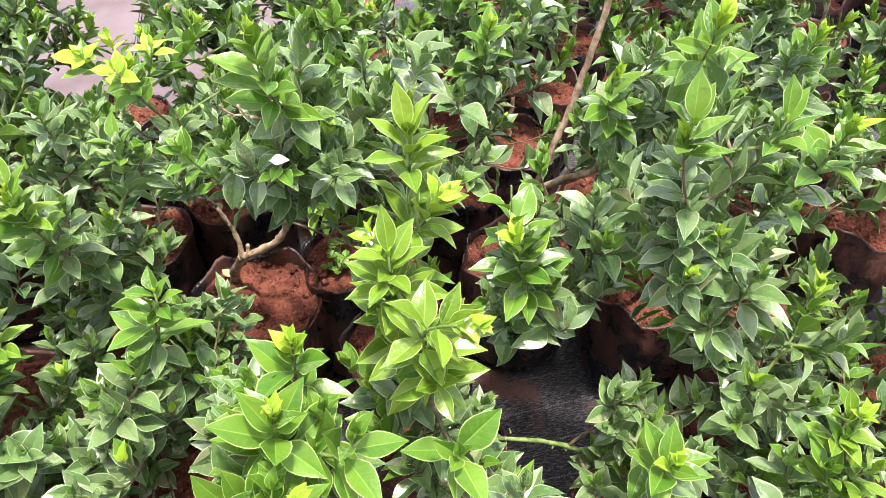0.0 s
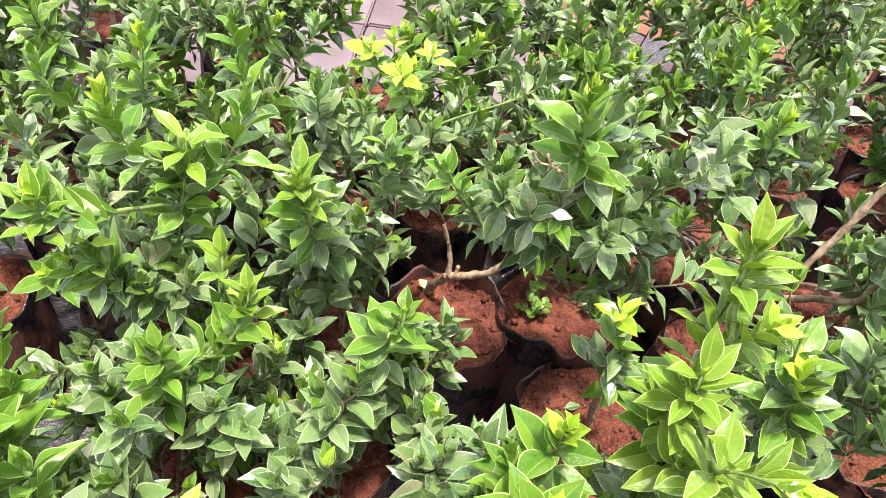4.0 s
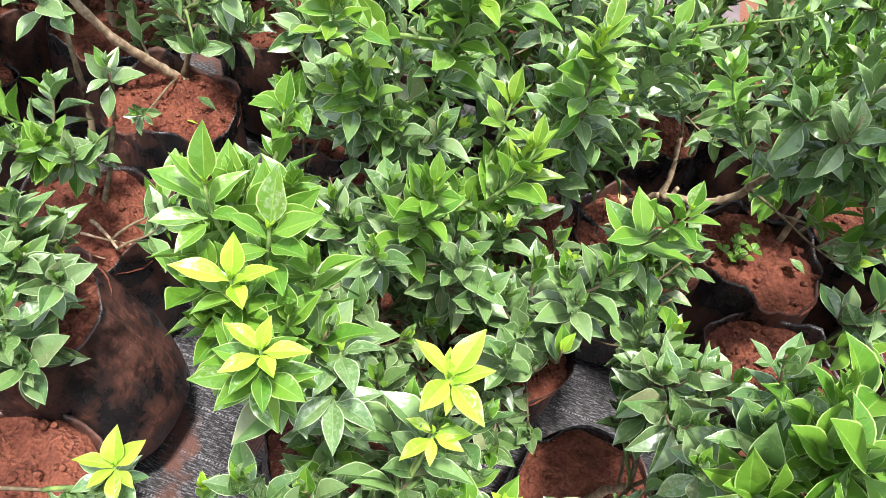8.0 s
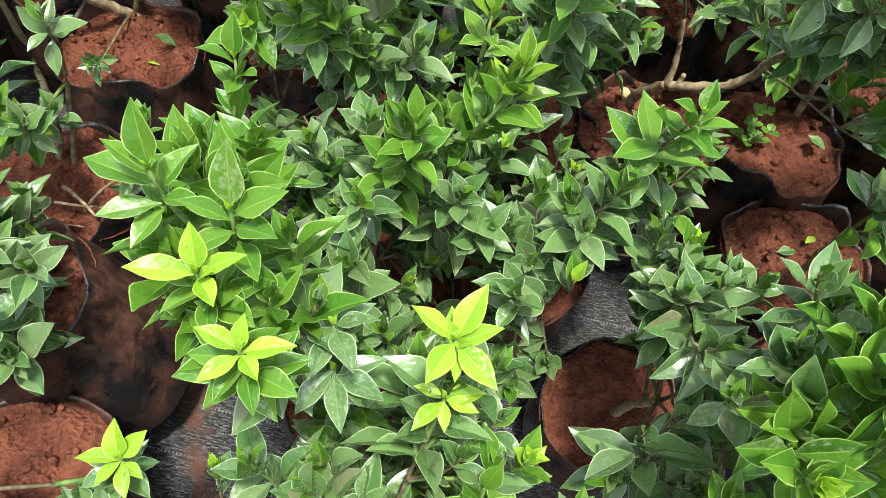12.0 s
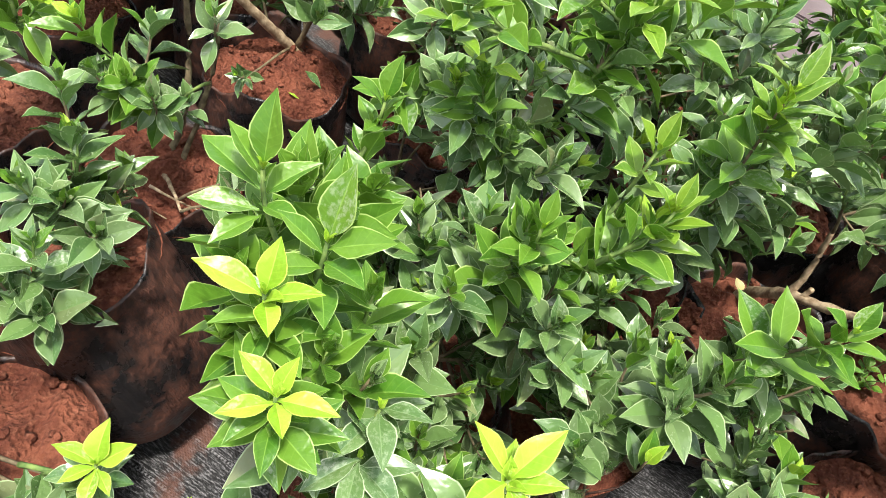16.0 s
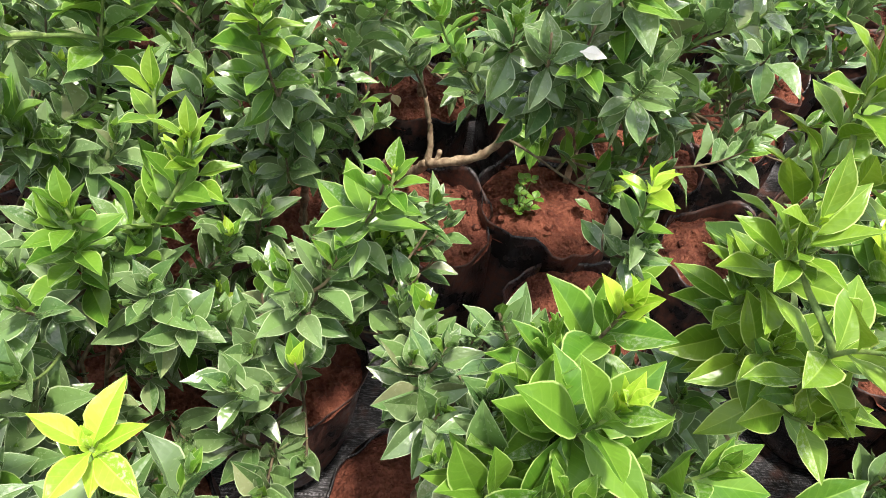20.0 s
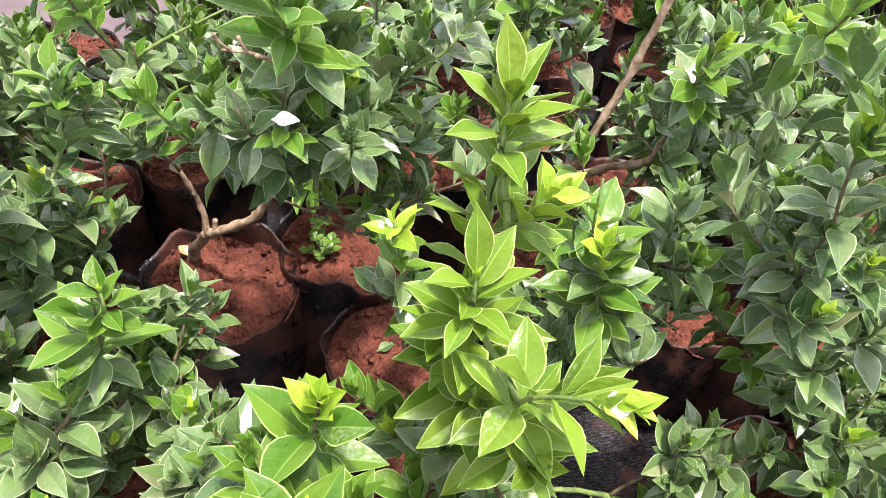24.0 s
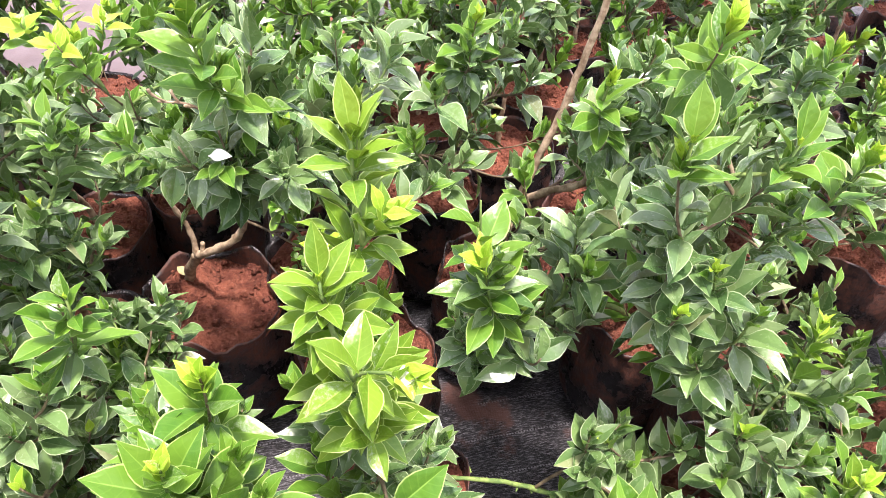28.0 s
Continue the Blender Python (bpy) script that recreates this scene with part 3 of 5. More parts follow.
# ---------------------------------------------------------------- gaps cut in the canopy to fit the camera's view
# spots bared to the camera's stands by clearing leaves between: x, y, z, width
CAMERA_STANDS = {"start": (0.0, 0.0, 1.07), "early": (-0.075, -0.013, 1.03), "middle": (-0.186, 0.025, 1.018), "left": (-0.325, 0.0, 0.962), "low": (-0.357, 0.038, 0.899),
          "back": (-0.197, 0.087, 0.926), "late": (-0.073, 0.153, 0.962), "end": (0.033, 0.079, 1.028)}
VIEW_GAPS = {
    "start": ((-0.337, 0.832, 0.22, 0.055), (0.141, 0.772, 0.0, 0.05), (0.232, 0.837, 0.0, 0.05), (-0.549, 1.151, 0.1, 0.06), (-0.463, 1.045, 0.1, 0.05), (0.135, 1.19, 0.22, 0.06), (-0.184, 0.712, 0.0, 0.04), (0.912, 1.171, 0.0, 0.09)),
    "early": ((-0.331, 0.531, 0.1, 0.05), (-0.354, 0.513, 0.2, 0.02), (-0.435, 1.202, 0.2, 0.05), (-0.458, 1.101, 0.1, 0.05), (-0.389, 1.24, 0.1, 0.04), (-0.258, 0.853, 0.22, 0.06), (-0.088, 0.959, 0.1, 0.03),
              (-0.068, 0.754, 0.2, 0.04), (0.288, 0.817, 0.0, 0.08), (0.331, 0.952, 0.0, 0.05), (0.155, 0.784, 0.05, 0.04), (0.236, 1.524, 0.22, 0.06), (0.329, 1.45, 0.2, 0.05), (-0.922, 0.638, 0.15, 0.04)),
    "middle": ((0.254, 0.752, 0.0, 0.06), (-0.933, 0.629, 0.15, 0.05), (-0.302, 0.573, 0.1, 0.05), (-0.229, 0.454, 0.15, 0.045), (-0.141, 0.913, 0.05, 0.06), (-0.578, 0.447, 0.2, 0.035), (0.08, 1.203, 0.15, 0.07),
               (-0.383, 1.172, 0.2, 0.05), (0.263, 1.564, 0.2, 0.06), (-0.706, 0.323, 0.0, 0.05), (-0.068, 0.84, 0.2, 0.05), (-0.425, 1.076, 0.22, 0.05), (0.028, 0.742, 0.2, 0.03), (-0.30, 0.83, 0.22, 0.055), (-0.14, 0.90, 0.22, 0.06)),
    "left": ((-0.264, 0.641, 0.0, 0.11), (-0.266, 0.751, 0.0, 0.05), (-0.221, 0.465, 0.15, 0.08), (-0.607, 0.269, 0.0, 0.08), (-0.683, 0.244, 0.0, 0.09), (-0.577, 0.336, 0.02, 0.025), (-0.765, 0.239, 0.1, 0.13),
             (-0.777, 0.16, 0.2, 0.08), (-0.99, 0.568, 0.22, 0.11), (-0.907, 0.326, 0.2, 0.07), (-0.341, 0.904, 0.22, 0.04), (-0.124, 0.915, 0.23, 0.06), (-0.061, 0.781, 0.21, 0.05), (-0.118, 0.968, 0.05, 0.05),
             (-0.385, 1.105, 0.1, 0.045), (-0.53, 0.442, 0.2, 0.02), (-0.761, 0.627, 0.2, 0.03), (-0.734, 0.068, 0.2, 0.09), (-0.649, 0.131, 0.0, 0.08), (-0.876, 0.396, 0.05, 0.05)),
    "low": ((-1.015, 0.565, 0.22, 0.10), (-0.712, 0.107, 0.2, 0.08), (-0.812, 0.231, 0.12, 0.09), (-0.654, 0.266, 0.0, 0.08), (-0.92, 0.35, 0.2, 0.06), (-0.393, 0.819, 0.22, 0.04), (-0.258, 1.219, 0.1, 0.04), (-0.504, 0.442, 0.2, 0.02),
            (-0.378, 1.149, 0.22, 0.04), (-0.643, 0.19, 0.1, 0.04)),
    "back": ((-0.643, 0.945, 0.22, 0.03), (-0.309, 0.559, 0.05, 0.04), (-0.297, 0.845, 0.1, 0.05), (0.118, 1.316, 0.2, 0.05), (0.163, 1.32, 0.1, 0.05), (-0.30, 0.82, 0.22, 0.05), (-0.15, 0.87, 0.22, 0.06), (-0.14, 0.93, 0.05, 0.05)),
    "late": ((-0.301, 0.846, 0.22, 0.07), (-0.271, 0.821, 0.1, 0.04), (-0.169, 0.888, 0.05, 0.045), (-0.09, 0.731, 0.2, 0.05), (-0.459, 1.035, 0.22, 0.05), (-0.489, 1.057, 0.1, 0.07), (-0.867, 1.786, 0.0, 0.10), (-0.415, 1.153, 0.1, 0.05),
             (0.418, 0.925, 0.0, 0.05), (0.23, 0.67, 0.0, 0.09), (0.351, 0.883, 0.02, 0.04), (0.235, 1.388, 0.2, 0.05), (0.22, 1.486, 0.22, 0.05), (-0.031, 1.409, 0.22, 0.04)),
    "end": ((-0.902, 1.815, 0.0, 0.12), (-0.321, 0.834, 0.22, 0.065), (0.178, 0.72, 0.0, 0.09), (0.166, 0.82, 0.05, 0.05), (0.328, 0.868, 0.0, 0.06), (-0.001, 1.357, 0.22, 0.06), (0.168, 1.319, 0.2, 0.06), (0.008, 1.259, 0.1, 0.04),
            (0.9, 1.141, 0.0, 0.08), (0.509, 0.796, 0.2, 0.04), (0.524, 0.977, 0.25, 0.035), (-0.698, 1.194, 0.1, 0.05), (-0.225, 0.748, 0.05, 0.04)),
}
# points on bare stems that leaves mustn't hide from the camera
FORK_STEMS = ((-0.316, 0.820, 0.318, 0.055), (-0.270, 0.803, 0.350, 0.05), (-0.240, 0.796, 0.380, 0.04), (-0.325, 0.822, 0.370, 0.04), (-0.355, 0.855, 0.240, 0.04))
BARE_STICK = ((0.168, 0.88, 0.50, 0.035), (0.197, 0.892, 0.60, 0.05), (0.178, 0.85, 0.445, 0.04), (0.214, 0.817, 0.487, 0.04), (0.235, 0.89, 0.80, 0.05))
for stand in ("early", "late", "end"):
    VIEW_GAPS[stand] += ((-0.172, 0.608, 0.645, 0.055), (-0.182, 0.874, 0.240, 0.055))
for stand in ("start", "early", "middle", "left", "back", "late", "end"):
    VIEW_GAPS[stand] += FORK_STEMS
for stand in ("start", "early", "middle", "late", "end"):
    VIEW_GAPS[stand] += BARE_STICK
SIGHT_SHAFTS = [(Vector(p[:3]), Vector(CAMERA_STANDS[k]) - Vector(p[:3]), p[3] * (0.72 if p[1] < 1.05 else 0.50)) for k, row in VIEW_GAPS.items() for p in row]


# spots on the soil that the sun reaches through the canopy
SUNLIT = ((-0.105, 0.900, 0.22, 0.050), (-0.140, 0.880, 0.22, 0.040), (-0.270, 0.800, 0.22, 0.045))


def is_cleared(p):
    """Whether a place lies on a cleared line from a spot to camera or sun."""
    for a, d, w in SIGHT_SHAFTS:
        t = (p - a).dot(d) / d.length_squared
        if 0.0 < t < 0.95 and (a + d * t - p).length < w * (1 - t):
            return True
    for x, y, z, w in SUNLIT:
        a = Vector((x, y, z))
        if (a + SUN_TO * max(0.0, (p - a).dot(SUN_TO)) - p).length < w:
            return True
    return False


# ---------------------------------------------------------------- saplings that the camera passes
DARK = "citrus sapling with dark glossy leaves in a black grow bag"
BRIGHT = "citrus sapling with bright green new shoots in a black grow bag"
LIME = "citrus sapling with lime-yellow young leaves in a black grow bag"

# vigorous sapling with large lime leaf rosettes
lively = Sapling(-0.470, 0.320, 21, LIME, 0.15, 6, 200).bush([
    (-0.510, 0.168, 0.585, 0.11, 0.042, 1), (-0.464, 0.142, 0.582, 0.11, 0.042, 1), (-0.557, 0.195, 0.592, 0.12, 0.044, 1), (-0.508, 0.203, 0.598, 0.13, 0.046, 1),
    (-0.602, 0.314, 0.570, 0.12, 0.036, 1), (-0.545, 0.250, 0.560, 0.12, 0.046, 1), (-0.500, 0.180, 0.545, 0.10, 0.048, 1), (-0.462, 0.207, 0.545, 0.10, 0.046, 0),
    (-0.440, 0.215, 0.490, 0.10, 0.050, 0), (-0.580, 0.215, 0.545, 0.10, 0.044, 1), (-0.530, 0.160, 0.545, 0.09, 0.044, 1), (-0.478, 0.165, 0.530, 0.09, 0.046, 0)], keep=True)
lively.bush([
    (-0.572, 0.232, 0.600, 0.10, 0.044, 1), (-0.530, 0.232, 0.600, 0.10, 0.044, 1), (-0.592, 0.265, 0.570, 0.09, 0.044, 1), (-0.545, 0.172, 0.575, 0.08, 0.044, 1),
    (-0.492, 0.225, 0.580, 0.09, 0.044, 1), (-0.562, 0.285, 0.565, 0.09, 0.042, 1), (-0.480, 0.185, 0.570, 0.08, 0.042, 1), (-0.590, 0.225, 0.560, 0.08, 0.042, 1)], keep=True)
lively.rosette((-0.508, 0.162, 0.608), [(119, 55, 0.034), (-147, 15, 0.042), (42, 25, 0.034), (-29, 5, 0.027), (10, 50, 0.022)], "young")
lively.rosette((-0.462, 0.137, 0.604), [(-173, 20, 0.029), (105, 55, 0.026), (30, 15, 0.034), (-25, 5, 0.022), (-114, 0, 0.029)], "young")
lively.rosette((-0.554, 0.190, 0.638), [(129, 60, 0.046), (-165, 30, 0.035), (60, 55, 0.018), (-168, 0, 0.048), (77, 28, 0.040), (10, 12, 0.036), (-129, -5, 0.040), (-90, -5, 0.034), (140, 10, 0.040)], "fresh")
lively.rosette((-0.508, 0.197, 0.625), [(114, 62, 0.050), (37, 25, 0.044), (-155, 20, 0.036), (2, 15, 0.036), (-114, 8, 0.034), (65, 40, 0.036), (-29, 0, 0.036), (-75, 0, 0.034), (160, 30, 0.040)], "fresh")
lively.rosette((-0.602, 0.322, 0.592), [(118, 65, 0.038), (-132, 40, 0.036), (45, 45, 0.026), (-16, 25, 0.032), (-68, 20, 0.034), (37, 62, 0.030), (170, 15, 0.034)], "fresh")
lively.rosette((-0.463, 0.139, 0.588), [(-150, 0, 0.033), (-95, -5, 0.030), (-50, -8, 0.032), (0, -3, 0.038), (40, 5, 0.042), (75, 12, 0.042), (150, 5, 0.036)], "fresh")
lively.rosette((-0.507, 0.166, 0.590), [(-165, 0, 0.036), (-120, -5, 0.034), (-60, -8, 0.034), (-10, 0, 0.040), (45, 8, 0.042), (100, 15, 0.040), (160, 5, 0.036)], "fresh")
lively.rosette((-0.447, 0.203, 0.535), [(20, 30, 0.040), (-40, 10, 0.042), (-80, 0, 0.040), (70, 35, 0.040), (-10, 55, 0.034), (130, 30, 0.036)], "scarred")
lively.rosette((-0.438, 0.188, 0.502), [(-100, 0, 0.044), (-55, -5, 0.046), (5, 5, 0.044), (50, 20, 0.044), (-150, 5, 0.040)], "scarred")
Sapling(-0.350, 0.150, 22, LIME, 0.20, 6, 250).bush([
    (-0.366, 0.220, 0.500, 0.10, 0.046, 0), (-0.340, 0.262, 0.470, 0.10, 0.044, 0), (-0.292, 0.215, 0.455, 0.09, 0.038, 2), (-0.300, 0.150, 0.480, 0.09, 0.034, 2),
    (-0.470, 0.122, 0.430, 0.09, 0.046, 0), (-0.430, 0.150, 0.410, 0.08, 0.044, 0), (-0.395, 0.235, 0.460, 0.09, 0.048, 0), (-0.335, 0.200, 0.440, 0.08, 0.044, 0)], keep=True)
SAPLINGS[-1].rosette((-0.371, 0.228, 0.547), [(-176, 20, 0.041), (84, 40, 0.047), (-98, 2, 0.040), (-22, 0, 0.045), (35, 30, 0.038), (150, 55, 0.022), (4, 50, 0.020), (120, 20, 0.030), (-60, 10, 0.028)], "young")
SAPLINGS[-1].rosette((-0.363, 0.208, 0.500), [(-167, 15, 0.026), (5, 5, 0.028), (-63, -10, 0.024), (36, 10, 0.032), (-107, 0, 0.034)], "young")
Sapling(-0.700, 0.010, 23, LIME, 0.21, 6, 120).bush([
    (-0.575, 0.075, 0.360, 0.07, 0.038, 0), (-0.598, 0.048, 0.362, 0.06, 0.042, 0), (-0.640, 0.060, 0.370, 0.08, 0.040, 0), (-0.700, -0.05, 0.42, 0.10, 0.042, 0),
    (-0.620, 0.000, 0.42, 0.09, 0.042, 4)])

SAPLINGS[-1].rosette((-0.574, 0.082, 0.366), [(-165, 5, 0.034), (-120, 0, 0.036), (-60, -5, 0.034), (-15, 0, 0.036), (35, 10, 0.034), (95, 15, 0.034), (150, 8, 0.036)], "old")
SAPLINGS[-1].rosette((-0.568, 0.084, 0.386), [(129, 55, 0.039), (66, 35, 0.040), (-153, 15, 0.037), (-99, 5, 0.028), (-45, 0, 0.034), (-10, 10, 0.026)], "young")

# sapling in the middle, fresh green
Sapling(-0.550, 0.432, 24, BRIGHT, 0.20, 5, 320).bush([
    (-0.486, 0.367, 0.560, 0.14, 0.043, 1), (-0.430, 0.437, 0.585, 0.14, 0.043, 2), (-0.498, 0.318, 0.500, 0.11, 0.043, 0),
    (-0.400, 0.367, 0.475, 0.11, 0.044, 0), (-0.625, 0.428, 0.425, 0.09, 0.043, 0), (-0.455, 0.400, 0.510, 0.12, 0.043, 0),
    (-0.560, 0.375, 0.450, 0.10, 0.044, 0)]).bush([
    (-0.485, 0.283, 0.467, 0.083, 0.045, 0), (-0.429, 0.367, 0.503, 0.095, 0.045, 0), (-0.454, 0.451, 0.548, 0.107, 0.045, 1),
    (-0.530, 0.391, 0.509, 0.083, 0.045, 0), (-0.588, 0.385, 0.450, 0.095, 0.045, 0), (-0.443, 0.506, 0.409, 0.107, 0.045, 0)])
SAPLINGS[-1].rosette((-0.424, 0.435, 0.592), [(120, 65, 0.034), (-160, 40, 0.036), (60, 50, 0.036), (10, 35, 0.038), (-50, 25, 0.036), (-100, 20, 0.036), (165, 20, 0.038), (30, 12, 0.040), (-25, 8, 0.040)], "bright")
SAPLINGS[-1].rosette((-0.464, 0.458, 0.604), [(100, 65, 0.036), (-150, 40, 0.038), (50, 50, 0.036), (0, 35, 0.038), (-60, 25, 0.036), (-110, 20, 0.038), (155, 20, 0.038), (20, 10, 0.040)], "bright")
SAPLINGS[-1].rosette((-0.475, 0.362, 0.566), [(130, 65, 0.034), (-140, 45, 0.036), (40, 50, 0.036), (-10, 30, 0.038), (-70, 22, 0.038), (-110, 15, 0.040), (170, 20, 0.040), (60, 15, 0.042), (-35, 5, 0.042)], "fresh")
Sapling(-0.405, 0.525, 25, BRIGHT, 0.20, 6, 10, 0.88).bush([
    (-0.291, 0.484, 0.570, 0.13, 0.048, 1), (-0.253, 0.506, 0.450, 0.09, 0.038, 4), (-0.330, 0.408, 0.484, 0.11, 0.046, 0),
    (-0.350, 0.430, 0.488, 0.11, 0.046, 0), (-0.333, 0.365, 0.420, 0.09, 0.042, 0), (-0.315, 0.455, 0.500, 0.11, 0.046, 0),
    (-0.262, 0.556, 0.455, 0.09, 0.040, 0), (-0.265, 0.597, 0.455, 0.06, 0.047, 0), (-0.287, 0.582, 0.450, 0.06, 0.047, 0),
    (-0.246, 0.600, 0.435, 0.055, 0.046, 0), (-0.275, 0.622, 0.425, 0.055, 0.046, 0), (-0.310, 0.570, 0.465, 0.06, 0.047, 0), (-0.322, 0.598, 0.445, 0.055, 0.046, 0),
    (-0.300, 0.550, 0.430, 0.09, 0.044, 4), (-0.285, 0.600, 0.400, 0.08, 0.044, 0), (-0.250, 0.575, 0.410, 0.08, 0.044, 0)]).bush([
    (-0.360, 0.386, 0.429, 0.083, 0.045, 0), (-0.391, 0.400, 0.454, 0.095, 0.045, 0), (-0.318, 0.379, 0.447, 0.107, 0.045, 4),
    (-0.360, 0.350, 0.433, 0.083, 0.045, 0), (-0.380, 0.450, 0.448, 0.095, 0.045, 0)])
SAPLINGS[-1].bush([
    (-0.265, 0.600, 0.455, 0.06, 0.040, 0), (-0.287, 0.585, 0.452, 0.06, 0.042, 0), (-0.248, 0.600, 0.438, 0.055, 0.038, 0),
    (-0.308, 0.578, 0.458, 0.06, 0.042, 0), (-0.268, 0.575, 0.420, 0.06, 0.040, 0), (-0.292, 0.560, 0.425, 0.06, 0.042, 1)], keep=True)
SAPLINGS[-1].rosette((-0.287, 0.490, 0.570), [(105, 60, 0.032), (-155, 30, 0.035), (50, 45, 0.032), (5, 25, 0.037), (-50, 12, 0.034), (-100, 10, 0.034), (165, 15, 0.037), (25, 8, 0.035)], "fresh")
Sapling(-0.200, 0.450, 26, BRIGHT, 0.14, 6, 250, 0.88).bush([
    (-0.117, 0.356, 0.652, 0.15, 0.045, 2), (-0.117, 0.284, 0.662, 0.15, 0.045, 2), (-0.151, 0.340, 0.626, 0.14, 0.045, 1),
    (-0.181, 0.372, 0.590, 0.13, 0.045, 0), (-0.235, 0.470, 0.450, 0.10, 0.046, 4), (-0.231, 0.408, 0.460, 0.10, 0.045, 0),
    (-0.160, 0.224, 0.600, 0.12, 0.045, 2), (-0.130, 0.320, 0.560, 0.12, 0.045, 1), (-0.155, 0.285, 0.560, 0.12, 0.045, 1),
    (-0.100, 0.240, 0.620, 0.13, 0.045, 2), (-0.080, 0.330, 0.540, 0.11, 0.045, 0)]).bush([
    (-0.262, 0.490, 0.428, 0.083, 0.045, 0), (-0.207, 0.413, 0.486, 0.095, 0.045, 0), (-0.062, 0.284, 0.638, 0.107, 0.045, 1),
    (-0.225, 0.448, 0.446, 0.083, 0.045, 0), (-0.250, 0.445, 0.370, 0.06, 0.042, 0), (-0.212, 0.455, 0.350, 0.06, 0.042, 0), (-0.262, 0.470, 0.350, 0.05, 0.040, 0)]).bush([
    (-0.140, 0.310, 0.610, 0.11, 0.045, 1), (-0.095, 0.330, 0.600, 0.11, 0.045, 1), (-0.120, 0.255, 0.610, 0.11, 0.045, 1),
    (-0.170, 0.330, 0.560, 0.10, 0.042, 0), (-0.150, 0.390, 0.560, 0.10, 0.042, 0), (-0.190, 0.300, 0.520, 0.10, 0.042, 0)])

# saplings beyond, left of the bare-stemmed one
pair = Sapling(-0.640, 0.600, 27, DARK, 0.21, 3, 90).bush([
    (-0.618, 0.452, 0.556, 0.12, 0.043, 1), (-0.572, 0.560, 0.560, 0.12, 0.046, 1), (-0.556, 0.550, 0.635, 0.12, 0.046, 1),
    (-0.526, 0.622, 0.675, 0.15, 0.048, 1), (-0.640, 0.540, 0.690, 0.16, 0.050, 2), (-0.702, 0.571, 0.535, 0.11, 0.044, 0),
    (-0.584, 0.480, 0.500, 0.11, 0.044, 0), (-0.660, 0.490, 0.470, 0.10, 0.044, 0), (-0.545, 0.510, 0.500, 0.11, 0.046, 0)]).bush([
    (-0.638, 0.429, 0.640, 0.098, 0.045, 2), (-0.590, 0.575, 0.620, 0.11, 0.045, 0), (-0.631, 0.435, 0.549, 0.122, 0.045, 4),
    (-0.617, 0.481, 0.493, 0.098, 0.045, 0)])
pair.rosette((-0.637, 0.424, 0.628), [(110, 60, 0.050), (-160, 30, 0.052), (60, 50, 0.046), (20, 25, 0.046), (-60, 15, 0.042), (-110, 10, 0.044), (160, 15, 0.048), (-20, 10, 0.042)], "bright")
pair.rosette((-0.556, 0.550, 0.650), [(170, 25, 0.052), (15, 20, 0.054), (-80, 5, 0.052), (-140, 10, 0.050), (70, 45, 0.048), (-35, 5, 0.052), (120, 50, 0.044)], "bright")
Sapling(-0.470, 0.720, 28, DARK, 0.21, 4, 60).bush([
    (-0.430, 0.550, 0.640, 0.15, 0.048, 2), (-0.405, 0.658, 0.525, 0.11, 0.045, 4), (-0.491, 0.682, 0.460, 0.10, 0.044, 0),
    (-0.426, 0.625, 0.500, 0.11, 0.045, 0), (-0.387, 0.705, 0.600, 0.12, 0.044, 0), (-0.430, 0.612, 0.440, 0.09, 0.044, 0),
    (-0.364, 0.665, 0.510, 0.09, 0.042, 0), (-0.385, 0.672, 0.475, 0.09, 0.042, 0), (-0.352, 0.684, 0.470, 0.08, 0.040, 0),
    (-0.398, 0.741, 0.580, 0.11, 0.043, 0), (-0.455, 0.580, 0.540, 0.11, 0.046, 0), (-0.480, 0.640, 0.560, 0.12, 0.046, 0)]).bush([
    (-0.428, 0.742, 0.593, 0.083, 0.045, 0), (-0.417, 0.605, 0.590, 0.095, 0.045, 0), (-0.492, 0.631, 0.483, 0.107, 0.045, 4),
    (-0.365, 0.713, 0.588, 0.095, 0.045, 0), (-0.404, 0.774, 0.508, 0.107, 0.045, 0)])

SAPLINGS[-1].rosette((-0.429, 0.553, 0.650), [(110, 60, 0.044), (-150, 25, 0.044), (50, 45, 0.042), (0, 20, 0.046), (-55, 12, 0.044), (-105, 8, 0.042), (165, 15, 0.044), (25, 10, 0.044), (-20, 0, 0.044)], "bright")
SAPLINGS[-1].rosette((-0.392, 0.712, 0.600), [(100, 55, 0.042), (-150, 25, 0.042), (40, 30, 0.042), (-10, 15, 0.044), (-70, 10, 0.042), (-115, 8, 0.040), (165, 15, 0.042)], "fresh")

# the sapling with the bare forked stem
fork = Sapling(-0.310, 0.818, 29, "citrus sapling with a bare forked stem in a black grow bag", 0.220, 0, 0, 1.08)
fork.limb([(-0.362, 0.862, 0.205), (-0.345, 0.845, 0.262), (-0.316, 0.818, 0.318)], 0.0084, 0.0068)
fork.limb([(-0.316, 0.818, 0.316), (-0.270, 0.803, 0.350), (-0.236, 0.795, 0.388), (-0.222, 0.775, 0.445), (-0.200, 0.710, 0.530)], 0.0064, 0.0042, "limb")
fork.limb([(-0.317, 0.819, 0.316), (-0.322, 0.825, 0.360), (-0.335, 0.815, 0.420)], 0.0046, 0.0028, "limb")
fork.limb([(-0.306, 0.812, 0.322), (-0.303, 0.815, 0.345)], 0.0035, 0.003, "twig_stub")
